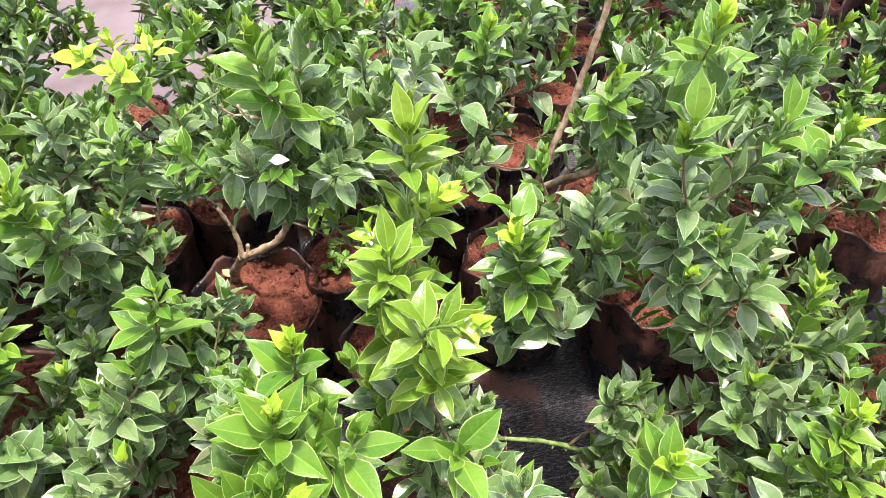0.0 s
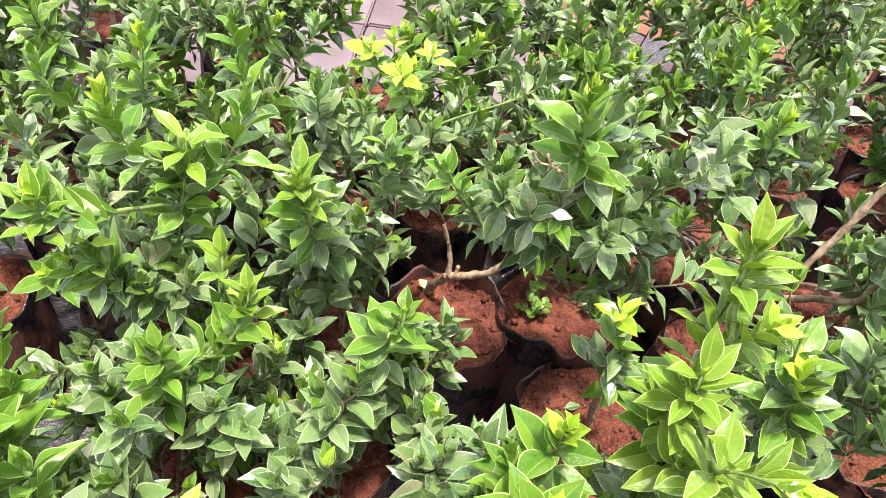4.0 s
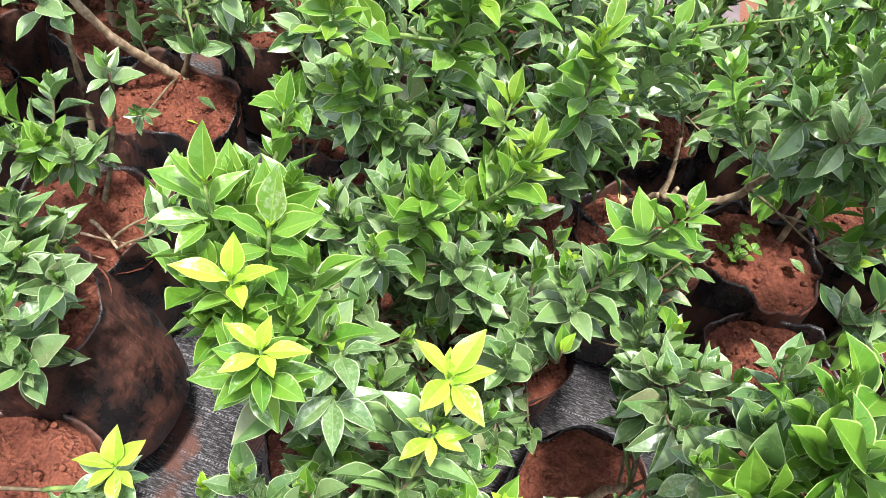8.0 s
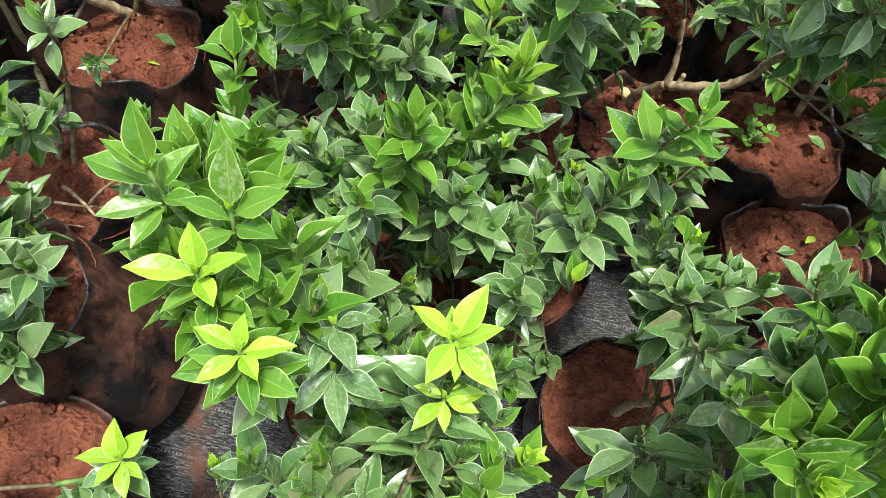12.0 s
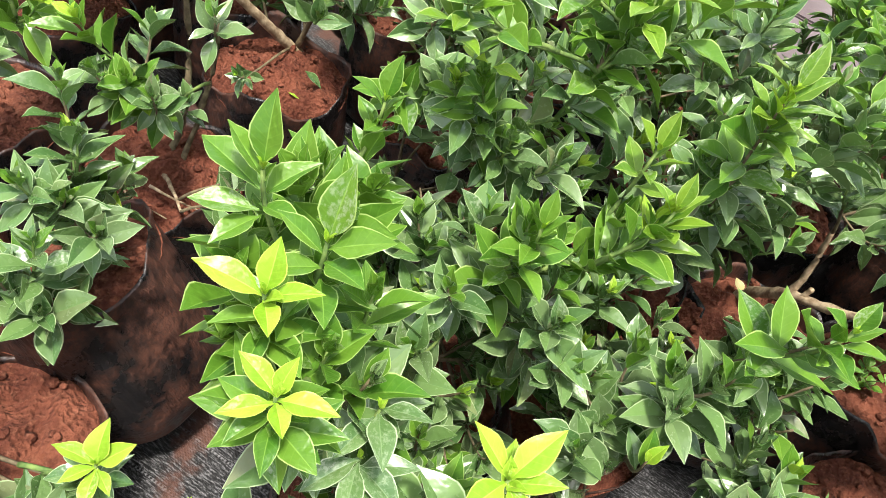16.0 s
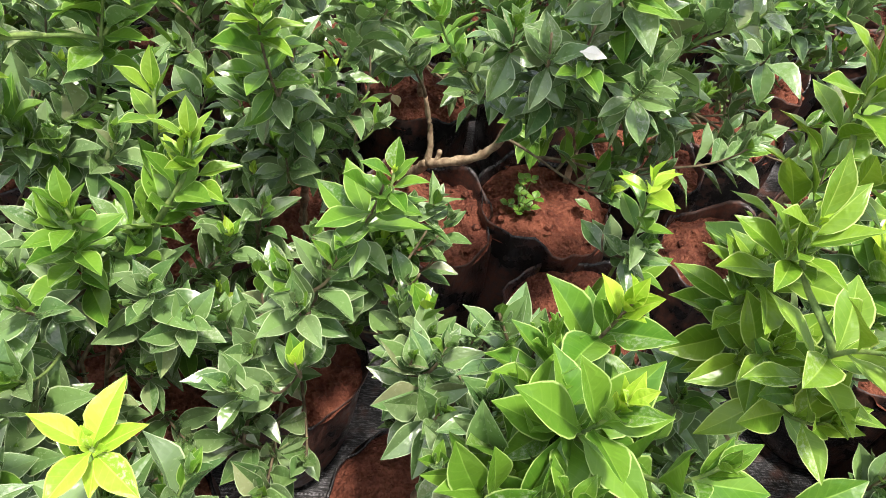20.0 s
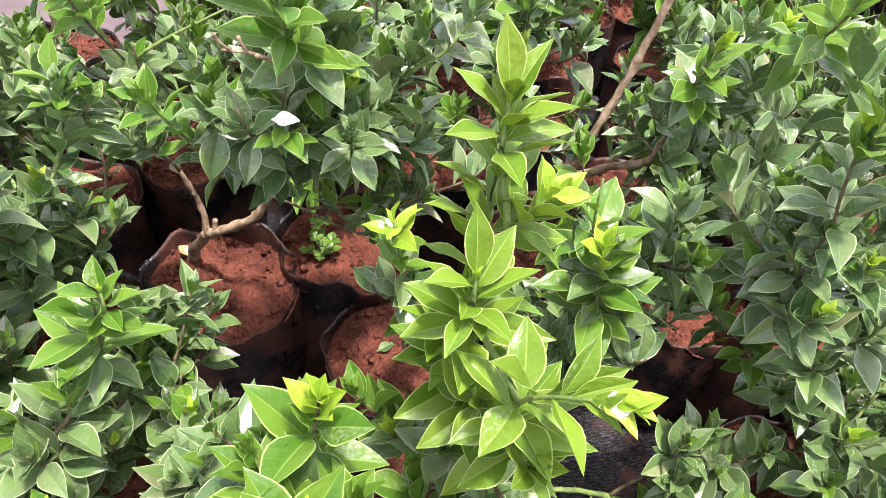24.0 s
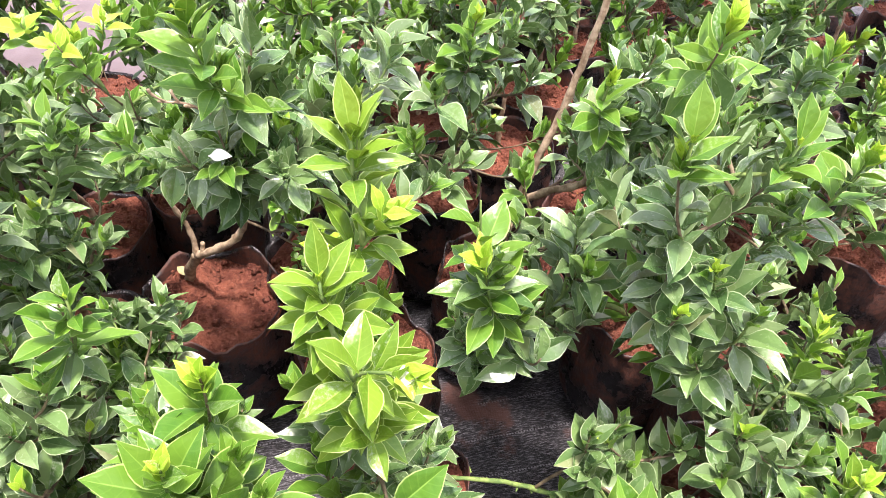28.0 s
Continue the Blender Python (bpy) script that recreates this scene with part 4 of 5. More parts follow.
fork.bush([
    (-0.178, 0.640, 0.640, 0.13, 0.042, 4), (-0.205, 0.677, 0.680, 0.14, 0.042, 0), (-0.122, 0.682, 0.690, 0.13, 0.042, 0),
    (-0.172, 0.588, 0.800, 0.17, 0.046, 2), (-0.163, 0.663, 0.705, 0.14, 0.044, 0), (-0.148, 0.690, 0.750, 0.15, 0.044, 0),
    (-0.270, 0.710, 0.640, 0.13, 0.041, 0), (-0.236, 0.640, 0.640, 0.10, 0.040, 0), (-0.098, 0.700, 0.610, 0.12, 0.041, 0),
    (-0.348, 0.772, 0.520, 0.10, 0.040, 0), (-0.160, 0.640, 0.630, 0.10, 0.040, 0)])
fork.bush([
    (-0.258, 0.715, 0.625, 0.10, 0.041, 0),
    (-0.207, 0.663, 0.635, 0.10, 0.042, 0), (-0.174, 0.622, 0.665, 0.10, 0.042, 0), (-0.125, 0.662, 0.645, 0.10, 0.042, 4),
    (-0.085, 0.716, 0.595, 0.10, 0.040, 0), (-0.250, 0.705, 0.650, 0.11, 0.042, 0), (-0.171, 0.622, 0.735, 0.12, 0.044, 1),
    (-0.133, 0.693, 0.690, 0.11, 0.043, 0), (-0.116, 0.671, 0.640, 0.10, 0.041, 0), (-0.064, 0.744, 0.670, 0.11, 0.042, 0)])
fork.bush([
    (-0.020, 0.720, 0.712, 0.11, 0.042, 0), 
    (-0.205, 0.600, 0.660, 0.12, 0.042, 0), (-0.120, 0.610, 0.640, 0.11, 0.041, 0), (-0.361, 0.753, 0.522, 0.09, 0.040, 0)])

fork.bush([
    (-0.096, 0.758, 0.560, 0.08, 0.040, 0), (-0.055, 0.748, 0.545, 0.08, 0.040, 0), (-0.120, 0.760, 0.560, 0.07, 0.039, 0), (-0.062, 0.775, 0.570, 0.08, 0.040, 0),
    (-0.140, 0.763, 0.610, 0.09, 0.041, 0), (-0.160, 0.715, 0.550, 0.08, 0.041, 0), (-0.199, 0.712, 0.530, 0.07, 0.040, 0), (-0.096, 0.730, 0.650, 0.09, 0.041, 0),
    (-0.154, 0.740, 0.545, 0.06, 0.038, 0), (-0.176, 0.709, 0.610, 0.09, 0.041, 0), (-0.285, 0.732, 0.530, 0.07, 0.040, 0), (-0.243, 0.688, 0.630, 0.09, 0.041, 1),
    (-0.321, 0.717, 0.590, 0.08, 0.041, 1), (-0.210, 0.690, 0.575, 0.08, 0.041, 0), (-0.130, 0.700, 0.590, 0.08, 0.041, 0), (-0.235, 0.715, 0.555, 0.07, 0.040, 0)], keep=True)
fork.rosette((-0.172, 0.610, 0.640), [(-95, -10, 0.030), (-60, -5, 0.038), (-135, 0, 0.034), (-20, 10, 0.034), (170, 15, 0.036), (40, 35, 0.032), (115, 40, 0.030)], "fresh")
fork.limb([(-0.166, 0.592, 0.702), (-0.186, 0.590, 0.712), (-0.206, 0.584, 0.716)], 0.0014, 0.0009, "flower_stalk")
fork.limb([(-0.190, 0.589, 0.713), (-0.196, 0.590, 0.724)], 0.0008, 0.0014, "flower_stalk")
fork.limb([(-0.200, 0.586, 0.715), (-0.206, 0.578, 0.726), (-0.208, 0.577, 0.731)], 0.0008, 0.0015, "flower_stalk")
fork.limb([(-0.178, 0.591, 0.708), (-0.182, 0.580, 0.716)], 0.0008, 0.0014, "flower_stalk")

# bag with a small weed, thin upright stem
weedy = Sapling(-0.142, 0.908, 30, DARK, 0.228, 0, 0, 1.06)
weedy.limb([(-0.120, 0.985, 0.22), (-0.122, 0.990, 0.33), (-0.110, 0.985, 0.44)], 0.005, 0.004)
weedy.bush([
    (-0.115, 0.929, 0.620, 0.12, 0.046, 0), (-0.160, 0.880, 0.560, 0.10, 0.044, 0), (-0.060, 0.960, 0.600, 0.12, 0.044, 0),
    (-0.098, 0.790, 0.665, 0.13, 0.050, 4), (-0.046, 0.765, 0.720, 0.14, 0.052, 0), (-0.190, 0.960, 0.580, 0.11, 0.044, 0),
    (-0.063, 0.794, 0.700, 0.13, 0.050, 0)])
Sapling(-0.055, 0.745, 31, LIME, 0.20, 4, 250).bush([
    (-0.082, 0.604, 0.552, 0.10, 0.042, 3), (-0.100, 0.610, 0.470, 0.08, 0.038, 0), (-0.060, 0.605, 0.480, 0.09, 0.040, 0)])

# tall bright sapling
tall = Sapling(-0.008, 0.555, 32, BRIGHT, 0.19, 5, 290, 0.90).bush([
    (-0.042, 0.398, 0.695, 0.10, 0.044, 5), (-0.048, 0.420, 0.650, 0.10, 0.044, 5), (-0.030, 0.370, 0.640, 0.09, 0.044, 5), (-0.005, 0.330, 0.640, 0.10, 0.043, 5),
    (0.000, 0.405, 0.610, 0.10, 0.044, 5), (-0.010, 0.470, 0.620, 0.10, 0.043, 5), (-0.039, 0.406, 0.525, 0.10, 0.044, 0), (-0.023, 0.430, 0.550, 0.10, 0.044, 0),
    (0.040, 0.404, 0.400, 0.08, 0.042, 0), (0.000, 0.420, 0.470, 0.10, 0.044, 0), (0.035, 0.440, 0.440, 0.10, 0.044, 0), (-0.020, 0.470, 0.460, 0.10, 0.044, 0),
    (0.050, 0.480, 0.400, 0.09, 0.044, 0), (0.010, 0.500, 0.410, 0.09, 0.044, 0)], keep=True)
tall.limb([(-0.012, 0.510, 0.36), (-0.020, 0.480, 0.50), (-0.022, 0.450, 0.60)], 0.0036, 0.0022, "limb", STEM)
tall.shoot((-0.026, 0.482, 0.782), 0.19, 0.043, 5, (0.02, 0.12, 1.0), False, True)
tall.shoot((0.000, 0.440, 0.728), 0.08, 0.042, 6, (0.5, -0.1, 0.8), False, True)
tall.shoot((0.024, 0.325, 0.706), 0.15, 0.043, 6, (0.75, -0.40, 0.40), False, True)
tall.rosette((-0.042, 0.396, 0.706), [(100, 60, 0.046), (-150, 30, 0.042), (50, 45, 0.046), (5, 25, 0.044), (-60, 12, 0.040), (-110, 10, 0.040), (160, 20, 0.044)], "bright")
tall.rosette((-0.029, 0.470, 0.765), [(110, 62, 0.050), (40, 50, 0.048), (170, 35, 0.044), (-10, 20, 0.046), (-150, 12, 0.044), (20, 8, 0.050), (-80, 5, 0.042)], "bright")
wide = Sapling(0.360, 0.850, 33, DARK, 0.22, 0, 0)
wide.limb([(0.345, 0.84, 0.21), (0.27, 0.75, 0.33), (0.17, 0.64, 0.42), (0.11, 0.58, 0.45)], 0.0045, 0.0028, "trunk", STEM)
wide.bush([
    (0.072, 0.520, 0.620, 0.13, 0.047, 2), (0.067, 0.554, 0.655, 0.13, 0.050, 1), (0.185, 0.621, 0.540, 0.11, 0.048, 0),
    (0.110, 0.560, 0.540, 0.11, 0.048, 0), (0.060, 0.530, 0.500, 0.10, 0.046, 0), (0.136, 0.507, 0.505, 0.11, 0.050, 0),
    (0.194, 0.575, 0.500, 0.11, 0.050, 0)]).bush([
    (0.171, 0.624, 0.584, 0.088, 0.047, 0), (0.180, 0.576, 0.560, 0.1, 0.047, 0), (0.118, 0.542, 0.535, 0.112, 0.047, 4),
    (0.086, 0.532, 0.604, 0.088, 0.047, 0), (0.208, 0.686, 0.551, 0.1, 0.047, 0), (0.083, 0.550, 0.591, 0.112, 0.047, 0)])

# wide sapling with long arching shoots
arch = Sapling(0.490, 0.765, 34, BRIGHT, 0.22, 0, 0)
arch.limb([(0.47, 0.75, 0.21), (0.44, 0.70, 0.34), (0.36, 0.64, 0.45)], 0.007, 0.005)
arch.bush([
    (0.264, 0.506, 0.632, 0.14, 0.046, 4), (0.211, 0.520, 0.735, 0.15, 0.042, 4), (0.308, 0.550, 0.715, 0.13, 0.042, 0),
    (0.368, 0.623, 0.620, 0.13, 0.048, 0), (0.231, 0.564, 0.675, 0.14, 0.046, 0), (0.255, 0.563, 0.740, 0.15, 0.046, 0),
    (0.397, 0.585, 0.705, 0.14, 0.048, 2), (0.281, 0.505, 0.515, 0.11, 0.045, 0), (0.300, 0.590, 0.600, 0.12, 0.045, 0),
    (0.230, 0.540, 0.580, 0.12, 0.046, 0), (0.330, 0.520, 0.560, 0.11, 0.048, 0)]).bush([
    (0.223, 0.557, 0.578, 0.088, 0.045, 0), (0.229, 0.521, 0.650, 0.1, 0.045, 0), (0.242, 0.492, 0.592, 0.112, 0.045, 4),
    (0.312, 0.504, 0.579, 0.088, 0.045, 0), (0.211, 0.566, 0.658, 0.1, 0.045, 0), (0.287, 0.667, 0.723, 0.112, 0.045, 0),
    (0.198, 0.626, 0.630, 0.088, 0.045, 0), (0.255, 0.597, 0.568, 0.1, 0.045, 4)])
arch.rosette((0.211, 0.511, 0.752), [(100, 65, 0.050), (45, 55, 0.046), (165, 40, 0.044), (0, 25, 0.044), (-60, 15, 0.040), (-120, 12, 0.040), (-20, 5, 0.044)], "fresh")
arch.rosette((0.308, 0.547, 0.732), [(95, 60, 0.046), (40, 45, 0.044), (160, 35, 0.044), (0, 20, 0.044), (-70, 10, 0.040), (-130, 10, 0.040)], "fresh")
Sapling(0.430, 0.560, 35, DARK, 0.20, 5, 200).bush([
    (0.364, 0.513, 0.410, 0.09, 0.044, 0), (0.352, 0.492, 0.425, 0.09, 0.044, 4), (0.440, 0.584, 0.490, 0.10, 0.043, 2),
    (0.484, 0.652, 0.490, 0.10, 0.043, 0), (0.400, 0.450, 0.440, 0.10, 0.044, 0), (0.460, 0.520, 0.480, 0.10, 0.044, 0),
    (0.330, 0.460, 0.400, 0.08, 0.044, 0), (0.390, 0.560, 0.430, 0.09, 0.044, 0), (0.420, 0.500, 0.400, 0.09, 0.044, 0)]).bush([
    (0.438, 0.539, 0.420, 0.083, 0.045, 0), (0.314, 0.517, 0.353, 0.095, 0.045, 0), (0.221, 0.497, 0.389, 0.107, 0.045, 4)])
SAPLINGS[-1].rosette((0.434, 0.578, 0.482), [(110, 65, 0.030), (60, 45, 0.032), (165, 40, 0.030), (15, 25, 0.038), (-30, 12, 0.038), (-75, 8, 0.030), (-120, 10, 0.030), (-155, 20, 0.028), (40, 10, 0.036)], "bright")
thorny = Sapling(0.245, 0.440, 36, DARK, 0.19, 5, 300)
thorny.limb([(0.245, 0.455, 0.185), (0.198, 0.487, 0.268), (0.130, 0.486, 0.312), (0.060, 0.471, 0.343)], 0.0036, 0.0024, "trunk", STEM)
thorny.bush([
    (0.237, 0.514, 0.395, 0.09, 0.045, 0), (0.250, 0.490, 0.350, 0.08, 0.042, 0), (0.200, 0.470, 0.370, 0.08, 0.040, 0),
    (0.215, 0.350, 0.490, 0.11, 0.046, 2), (0.270, 0.400, 0.420, 0.10, 0.042, 0)])
for k in range(7):
    c = Vector((0.190 - 0.018 * k, 0.487 - 0.001 * k, 0.272 + 0.011 * k))
    d = Vector((-0.3, (-1) ** k, 0.5)).normalized() * 0.007
    thorny.limb([c, c + d], 0.0013, 0.0002, "thorn", STEM)
Sapling(0.400, 0.330, 37, LIME, 0.21, 3, 90).bush([
    (0.405, 0.400, 0.455, 0.09, 0.044, 1), (0.385, 0.375, 0.440, 0.09, 0.044, 1), (0.360, 0.400, 0.420, 0.08, 0.044, 0), (0.425, 0.370, 0.450, 0.09, 0.044, 5),
    (0.330, 0.330, 0.430, 0.09, 0.042, 0), (0.430, 0.420, 0.420, 0.08, 0.044, 0)], keep=True)
SAPLINGS[-1].rosette((0.402, 0.405, 0.478), [(110, 60, 0.042), (-160, 35, 0.042), (60, 55, 0.036), (20, 30, 0.042), (-40, 10, 0.044), (-85, 5, 0.044), (-125, 5, 0.040), (165, 20, 0.044)], "bright")
SAPLINGS[-1].rosette((0.410, 0.402, 0.486), [(100, 65, 0.026), (20, 45, 0.026), (-60, 40, 0.022), (170, 50, 0.022)], "young")

# sapling with a long bare stick
stick = Sapling(0.135, 0.925, 38, "citrus sapling with a tall bare stem in a black grow bag", 0.22, 0, 0)
stick.limb([(0.120, 0.93, 0.21), (0.130, 0.885, 0.33), (0.146, 0.872, 0.42), (0.168, 0.880, 0.497), (0.197, 0.892, 0.596), (0.215, 0.895, 0.70), (0.235, 0.890, 0.86)], 0.0062, 0.0040)
stick.limb([(0.140, 0.874, 0.405), (0.178, 0.850, 0.445), (0.214, 0.817, 0.487), (0.225, 0.805, 0.56)], 0.006, 0.004, "limb")
stick.bush([
    (0.195, 0.715, 0.690, 0.13, 0.044, 2), (0.173, 0.787, 0.595, 0.11, 0.040, 0), (0.235, 0.808, 0.670, 0.12, 0.044, 0),
    (0.240, 0.760, 0.620, 0.11, 0.042, 0), (0.292, 0.792, 0.640, 0.12, 0.042, 0), (0.205, 0.740, 0.560, 0.10, 0.042, 0),
    (0.270, 0.740, 0.560, 0.10, 0.042, 0)]).bush([
    (0.249, 0.769, 0.693, 0.088, 0.043, 0), (0.199, 0.739, 0.663, 0.1, 0.043, 0)])
Sapling(0.010, 1.130, 39, DARK, 0.21).bush([
    (0.066, 0.924, 0.655, 0.12, 0.044, 2), (0.059, 0.909, 0.620, 0.12, 0.044, 0), (0.004, 0.905, 0.512, 0.08, 0.036, 3),
    (0.116, 0.942, 0.640, 0.12, 0.044, 0), (-0.010, 0.990, 0.600, 0.11, 0.044, 0), (0.121, 1.033, 0.530, 0.10, 0.042, 0),
    (0.018, 0.823, 0.605, 0.12, 0.048, 0), (0.130, 0.985, 0.700, 0.12, 0.044, 0), (0.040, 1.020, 0.560, 0.11, 0.044, 0)]).bush([
    (0.027, 0.972, 0.536, 0.088, 0.043, 0), (0.075, 0.946, 0.582, 0.1, 0.043, 0), (-0.009, 0.894, 0.490, 0.080, 0.040, 1)])
Sapling(0.550, 1.050, 40, DARK, 0.22).bush([
    (0.507, 0.895, 0.655, 0.12, 0.044, 2), (0.480, 0.896, 0.630, 0.12, 0.046, 0), (0.408, 0.935, 0.610, 0.12, 0.044, 0),
    (0.455, 0.966, 0.640, 0.12, 0.044, 0), (0.490, 0.847, 0.600, 0.12, 0.044, 0), (0.560, 0.930, 0.600, 0.12, 0.044, 0),
    (0.430, 0.850, 0.560, 0.11, 0.044, 0), (0.520, 0.980, 0.560, 0.11, 0.044, 0)])
Sapling(0.320, 1.080, 41, DARK, 0.22).bush([
    (0.342, 0.975, 0.620, 0.12, 0.046, 0), (0.340, 0.880, 0.640, 0.12, 0.046, 2), (0.290, 0.700, 0.765, 0.15, 0.050, 2),
    (0.290, 0.920, 0.580, 0.11, 0.044, 0), (0.380, 0.880, 0.560, 0.11, 0.044, 0), (0.350, 0.800, 0.600, 0.12, 0.046, 0),
    (0.260, 0.990, 0.600, 0.11, 0.044, 0), (0.320, 0.850, 0.520, 0.10, 0.044, 0)])

# behind the forked one
Sapling(-0.405, 1.105, 42, LIME, 0.22, 0, 0).bush([
    (-0.420, 0.820, 0.640, 0.12, 0.040, 3), (-0.478, 0.949, 0.622, 0.11, 0.038, 3), (-0.410, 0.924, 0.620, 0.11, 0.038, 3), (-0.482, 0.868, 0.638, 0.11, 0.038, 3),
    (-0.450, 0.905, 0.600, 0.10, 0.036, 3), (-0.423, 0.870, 0.620, 0.11, 0.044, 2), (-0.410, 0.937, 0.490, 0.09, 0.042, 2),
    (-0.390, 0.897, 0.535, 0.10, 0.044, 0), (-0.364, 1.000, 0.620, 0.11, 0.044, 2), (-0.450, 0.880, 0.520, 0.10, 0.044, 0),
    (-0.400, 0.840, 0.500, 0.10, 0.044, 0)]).bush([
    (-0.300, 1.050, 0.618, 0.083, 0.045, 0), (-0.240, 1.000, 0.608, 0.095, 0.045, 0), (-0.330, 0.960, 0.528, 0.107, 0.045, 4)])
Sapling(-0.570, 0.980, 43, DARK, 0.21).bush([
    (-0.570, 0.889, 0.560, 0.11, 0.044, 0), (-0.526, 0.795, 0.600, 0.12, 0.044, 0), (-0.503, 0.846, 0.510, 0.10, 0.044, 0),
    (-0.640, 0.800, 0.600, 0.12, 0.046, 1), (-0.600, 0.740, 0.600, 0.12, 0.046, 0), (-0.560, 0.770, 0.520, 0.10, 0.044, 0),
    (-0.700, 0.870, 0.580, 0.11, 0.044, 0), (-0.455, 0.800, 0.590, 0.1, 0.044, 0)]).bush([
    (-0.600, 0.950, 0.608, 0.083, 0.045, 0), (-0.680, 0.850, 0.638, 0.095, 0.045, 1), 
    (-0.490, 0.900, 0.488, 0.083, 0.045, 0)])
Sapling(-0.820, 0.720, 44, DARK, 0.21).bush([
    (-0.728, 0.720, 0.660, 0.13, 0.046, 2), (-0.883, 0.695, 0.600, 0.12, 0.046, 1), (-0.780, 0.650, 0.560, 0.12, 0.046, 0),
    (-0.737, 0.491, 0.440, 0.10, 0.046, 2), (-0.800, 0.600, 0.500, 0.10, 0.044, 0), (-0.720, 0.640, 0.560, 0.11, 0.044, 0),
    (-0.850, 0.780, 0.560, 0.11, 0.044, 0)]).bush([
    (-0.780, 0.800, 0.638, 0.083, 0.045, 0), (-0.860, 0.620, 0.548, 0.095, 0.045, 0), (-0.760, 0.560, 0.508, 0.107, 0.045, 4),
    (-0.700, 0.520, 0.478, 0.083, 0.045, 0)])

# saplings along the far left edge, thinner
five = Sapling(-1.010, 0.556, 45, DARK, 0.22)
five.limb([(-1.052, 0.627, 0.205), (-1.073, 0.567, 0.270), (-1.097, 0.516, 0.340), (-1.125, 0.480, 0.420)], 0.0080, 0.0055)
five.limb([(-1.056, 0.620, 0.222), (-1.035, 0.625, 0.290), (-1.025, 0.610, 0.360)], 0.0045, 0.003, "limb", TWIG)
five.bush([
    (-0.930, 0.600, 0.460, 0.10, 0.044, 0), (-1.080, 0.600, 0.520, 0.11, 0.044, 0), (-1.130, 0.520, 0.520, 0.11, 0.044, 0),
    (-0.880, 0.500, 0.425, 0.07, 0.042, 0), (-1.070, 0.450, 0.500, 0.10, 0.044, 0)])
five.bush([(-0.985, 0.468, 0.272, 0.035, 0.024, 4)], keep=True)
eight = Sapling(-0.925, 0.330, 46, DARK, 0.21)
eight.limb([(-0.950, 0.345, 0.20), (-0.962, 0.378, 0.26), (-0.985, 0.400, 0.33), (-1.01, 0.41, 0.44)], 0.0045, 0.0032, "trunk", TWIG)
eight.limb([(-0.930, 0.350, 0.20), (-0.945, 0.400, 0.30), (-0.955, 0.425, 0.40)], 0.0035, 0.0025, "limb", TWIG)
eight.limb([(-0.930, 0.330, 0.21), (-0.880, 0.315, 0.235), (-0.835, 0.300, 0.25)], 0.003, 0.0015, "twig")
eight.bush([
    (-0.897, 0.298, 0.365, 0.06, 0.040, 2), (-0.915, 0.279, 0.385, 0.06, 0.038, 1), (-0.942, 0.371, 0.305, 0.045, 0.030, 0), (-1.000, 0.370, 0.520, 0.10, 0.044, 0),
    (-0.932, 0.330, 0.430, 0.07, 0.042, 0), (-0.970, 0.270, 0.430, 0.09, 0.044, 2), (-0.930, 0.400, 0.420, 0.05, 0.040, 0)], keep=True)
six = Sapling(-0.770, 0.215, 47, DARK, 0.21, 24, 215, 1.02)
six.limb([(-0.800, 0.170, 0.21), (-0.815, 0.180, 0.26)], 0.005, 0.004)
six.bush([
    (-0.732, 0.113, 0.335, 0.07, 0.048, 0), (-0.795, 0.186, 0.345, 0.07, 0.042, 0), (-0.770, 0.100, 0.350, 0.07, 0.048, 0), (-0.849, 0.203, 0.405, 0.08, 0.044, 4),
    (-0.855, 0.255, 0.330, 0.06, 0.040, 0), (-0.816, 0.149, 0.395, 0.08, 0.044, 0), (-0.880, 0.215, 0.440, 0.09, 0.044, 0), (-0.830, 0.215, 0.350, 0.07, 0.042, 0), (-0.760, 0.125, 0.300, 0.06, 0.046, 0)], keep=True)
Sapling(-1.120, 0.200, 48, DARK, 0.21).bush([
    (-1.020, 0.260, 0.420, 0.10, 0.044, 2), (-1.080, 0.240, 0.480, 0.11, 0.044, 0), (-1.000, 0.180, 0.400, 0.10, 0.044, 0),
    (-1.120, 0.300, 0.480, 0.11, 0.044, 0), (-1.060, 0.160, 0.420, 0.10, 0.044, 0)])
six.bush([
    (-0.782, 0.168, 0.400, 0.07, 0.040, 0), (-0.735, 0.172, 0.402, 0.07, 0.040, 0), (-0.760, 0.130, 0.395, 0.07, 0.040, 0),
    (-0.842, 0.208, 0.402, 0.07, 0.042, 0), (-0.815, 0.180, 0.360, 0.06, 0.040, 0), (-0.800, 0.140, 0.420, 0.07, 0.042, 0)], keep=True)
eight.bush([
    (-0.900, 0.282, 0.400, 0.07, 0.038, 1), (-0.868, 0.292, 0.398, 0.07, 0.038, 0), (-0.925, 0.262, 0.395, 0.07, 0.040, 0)], keep=True)
Sapling(-0.950, 0.050, 49, DARK, 0.21).bush([
    (-0.900, 0.080, 0.400, 0.10, 0.044, 0), (-0.960, 0.110, 0.420, 0.10, 0.044, 0), (-0.860, 0.010, 0.400, 0.10, 0.044, 0)])

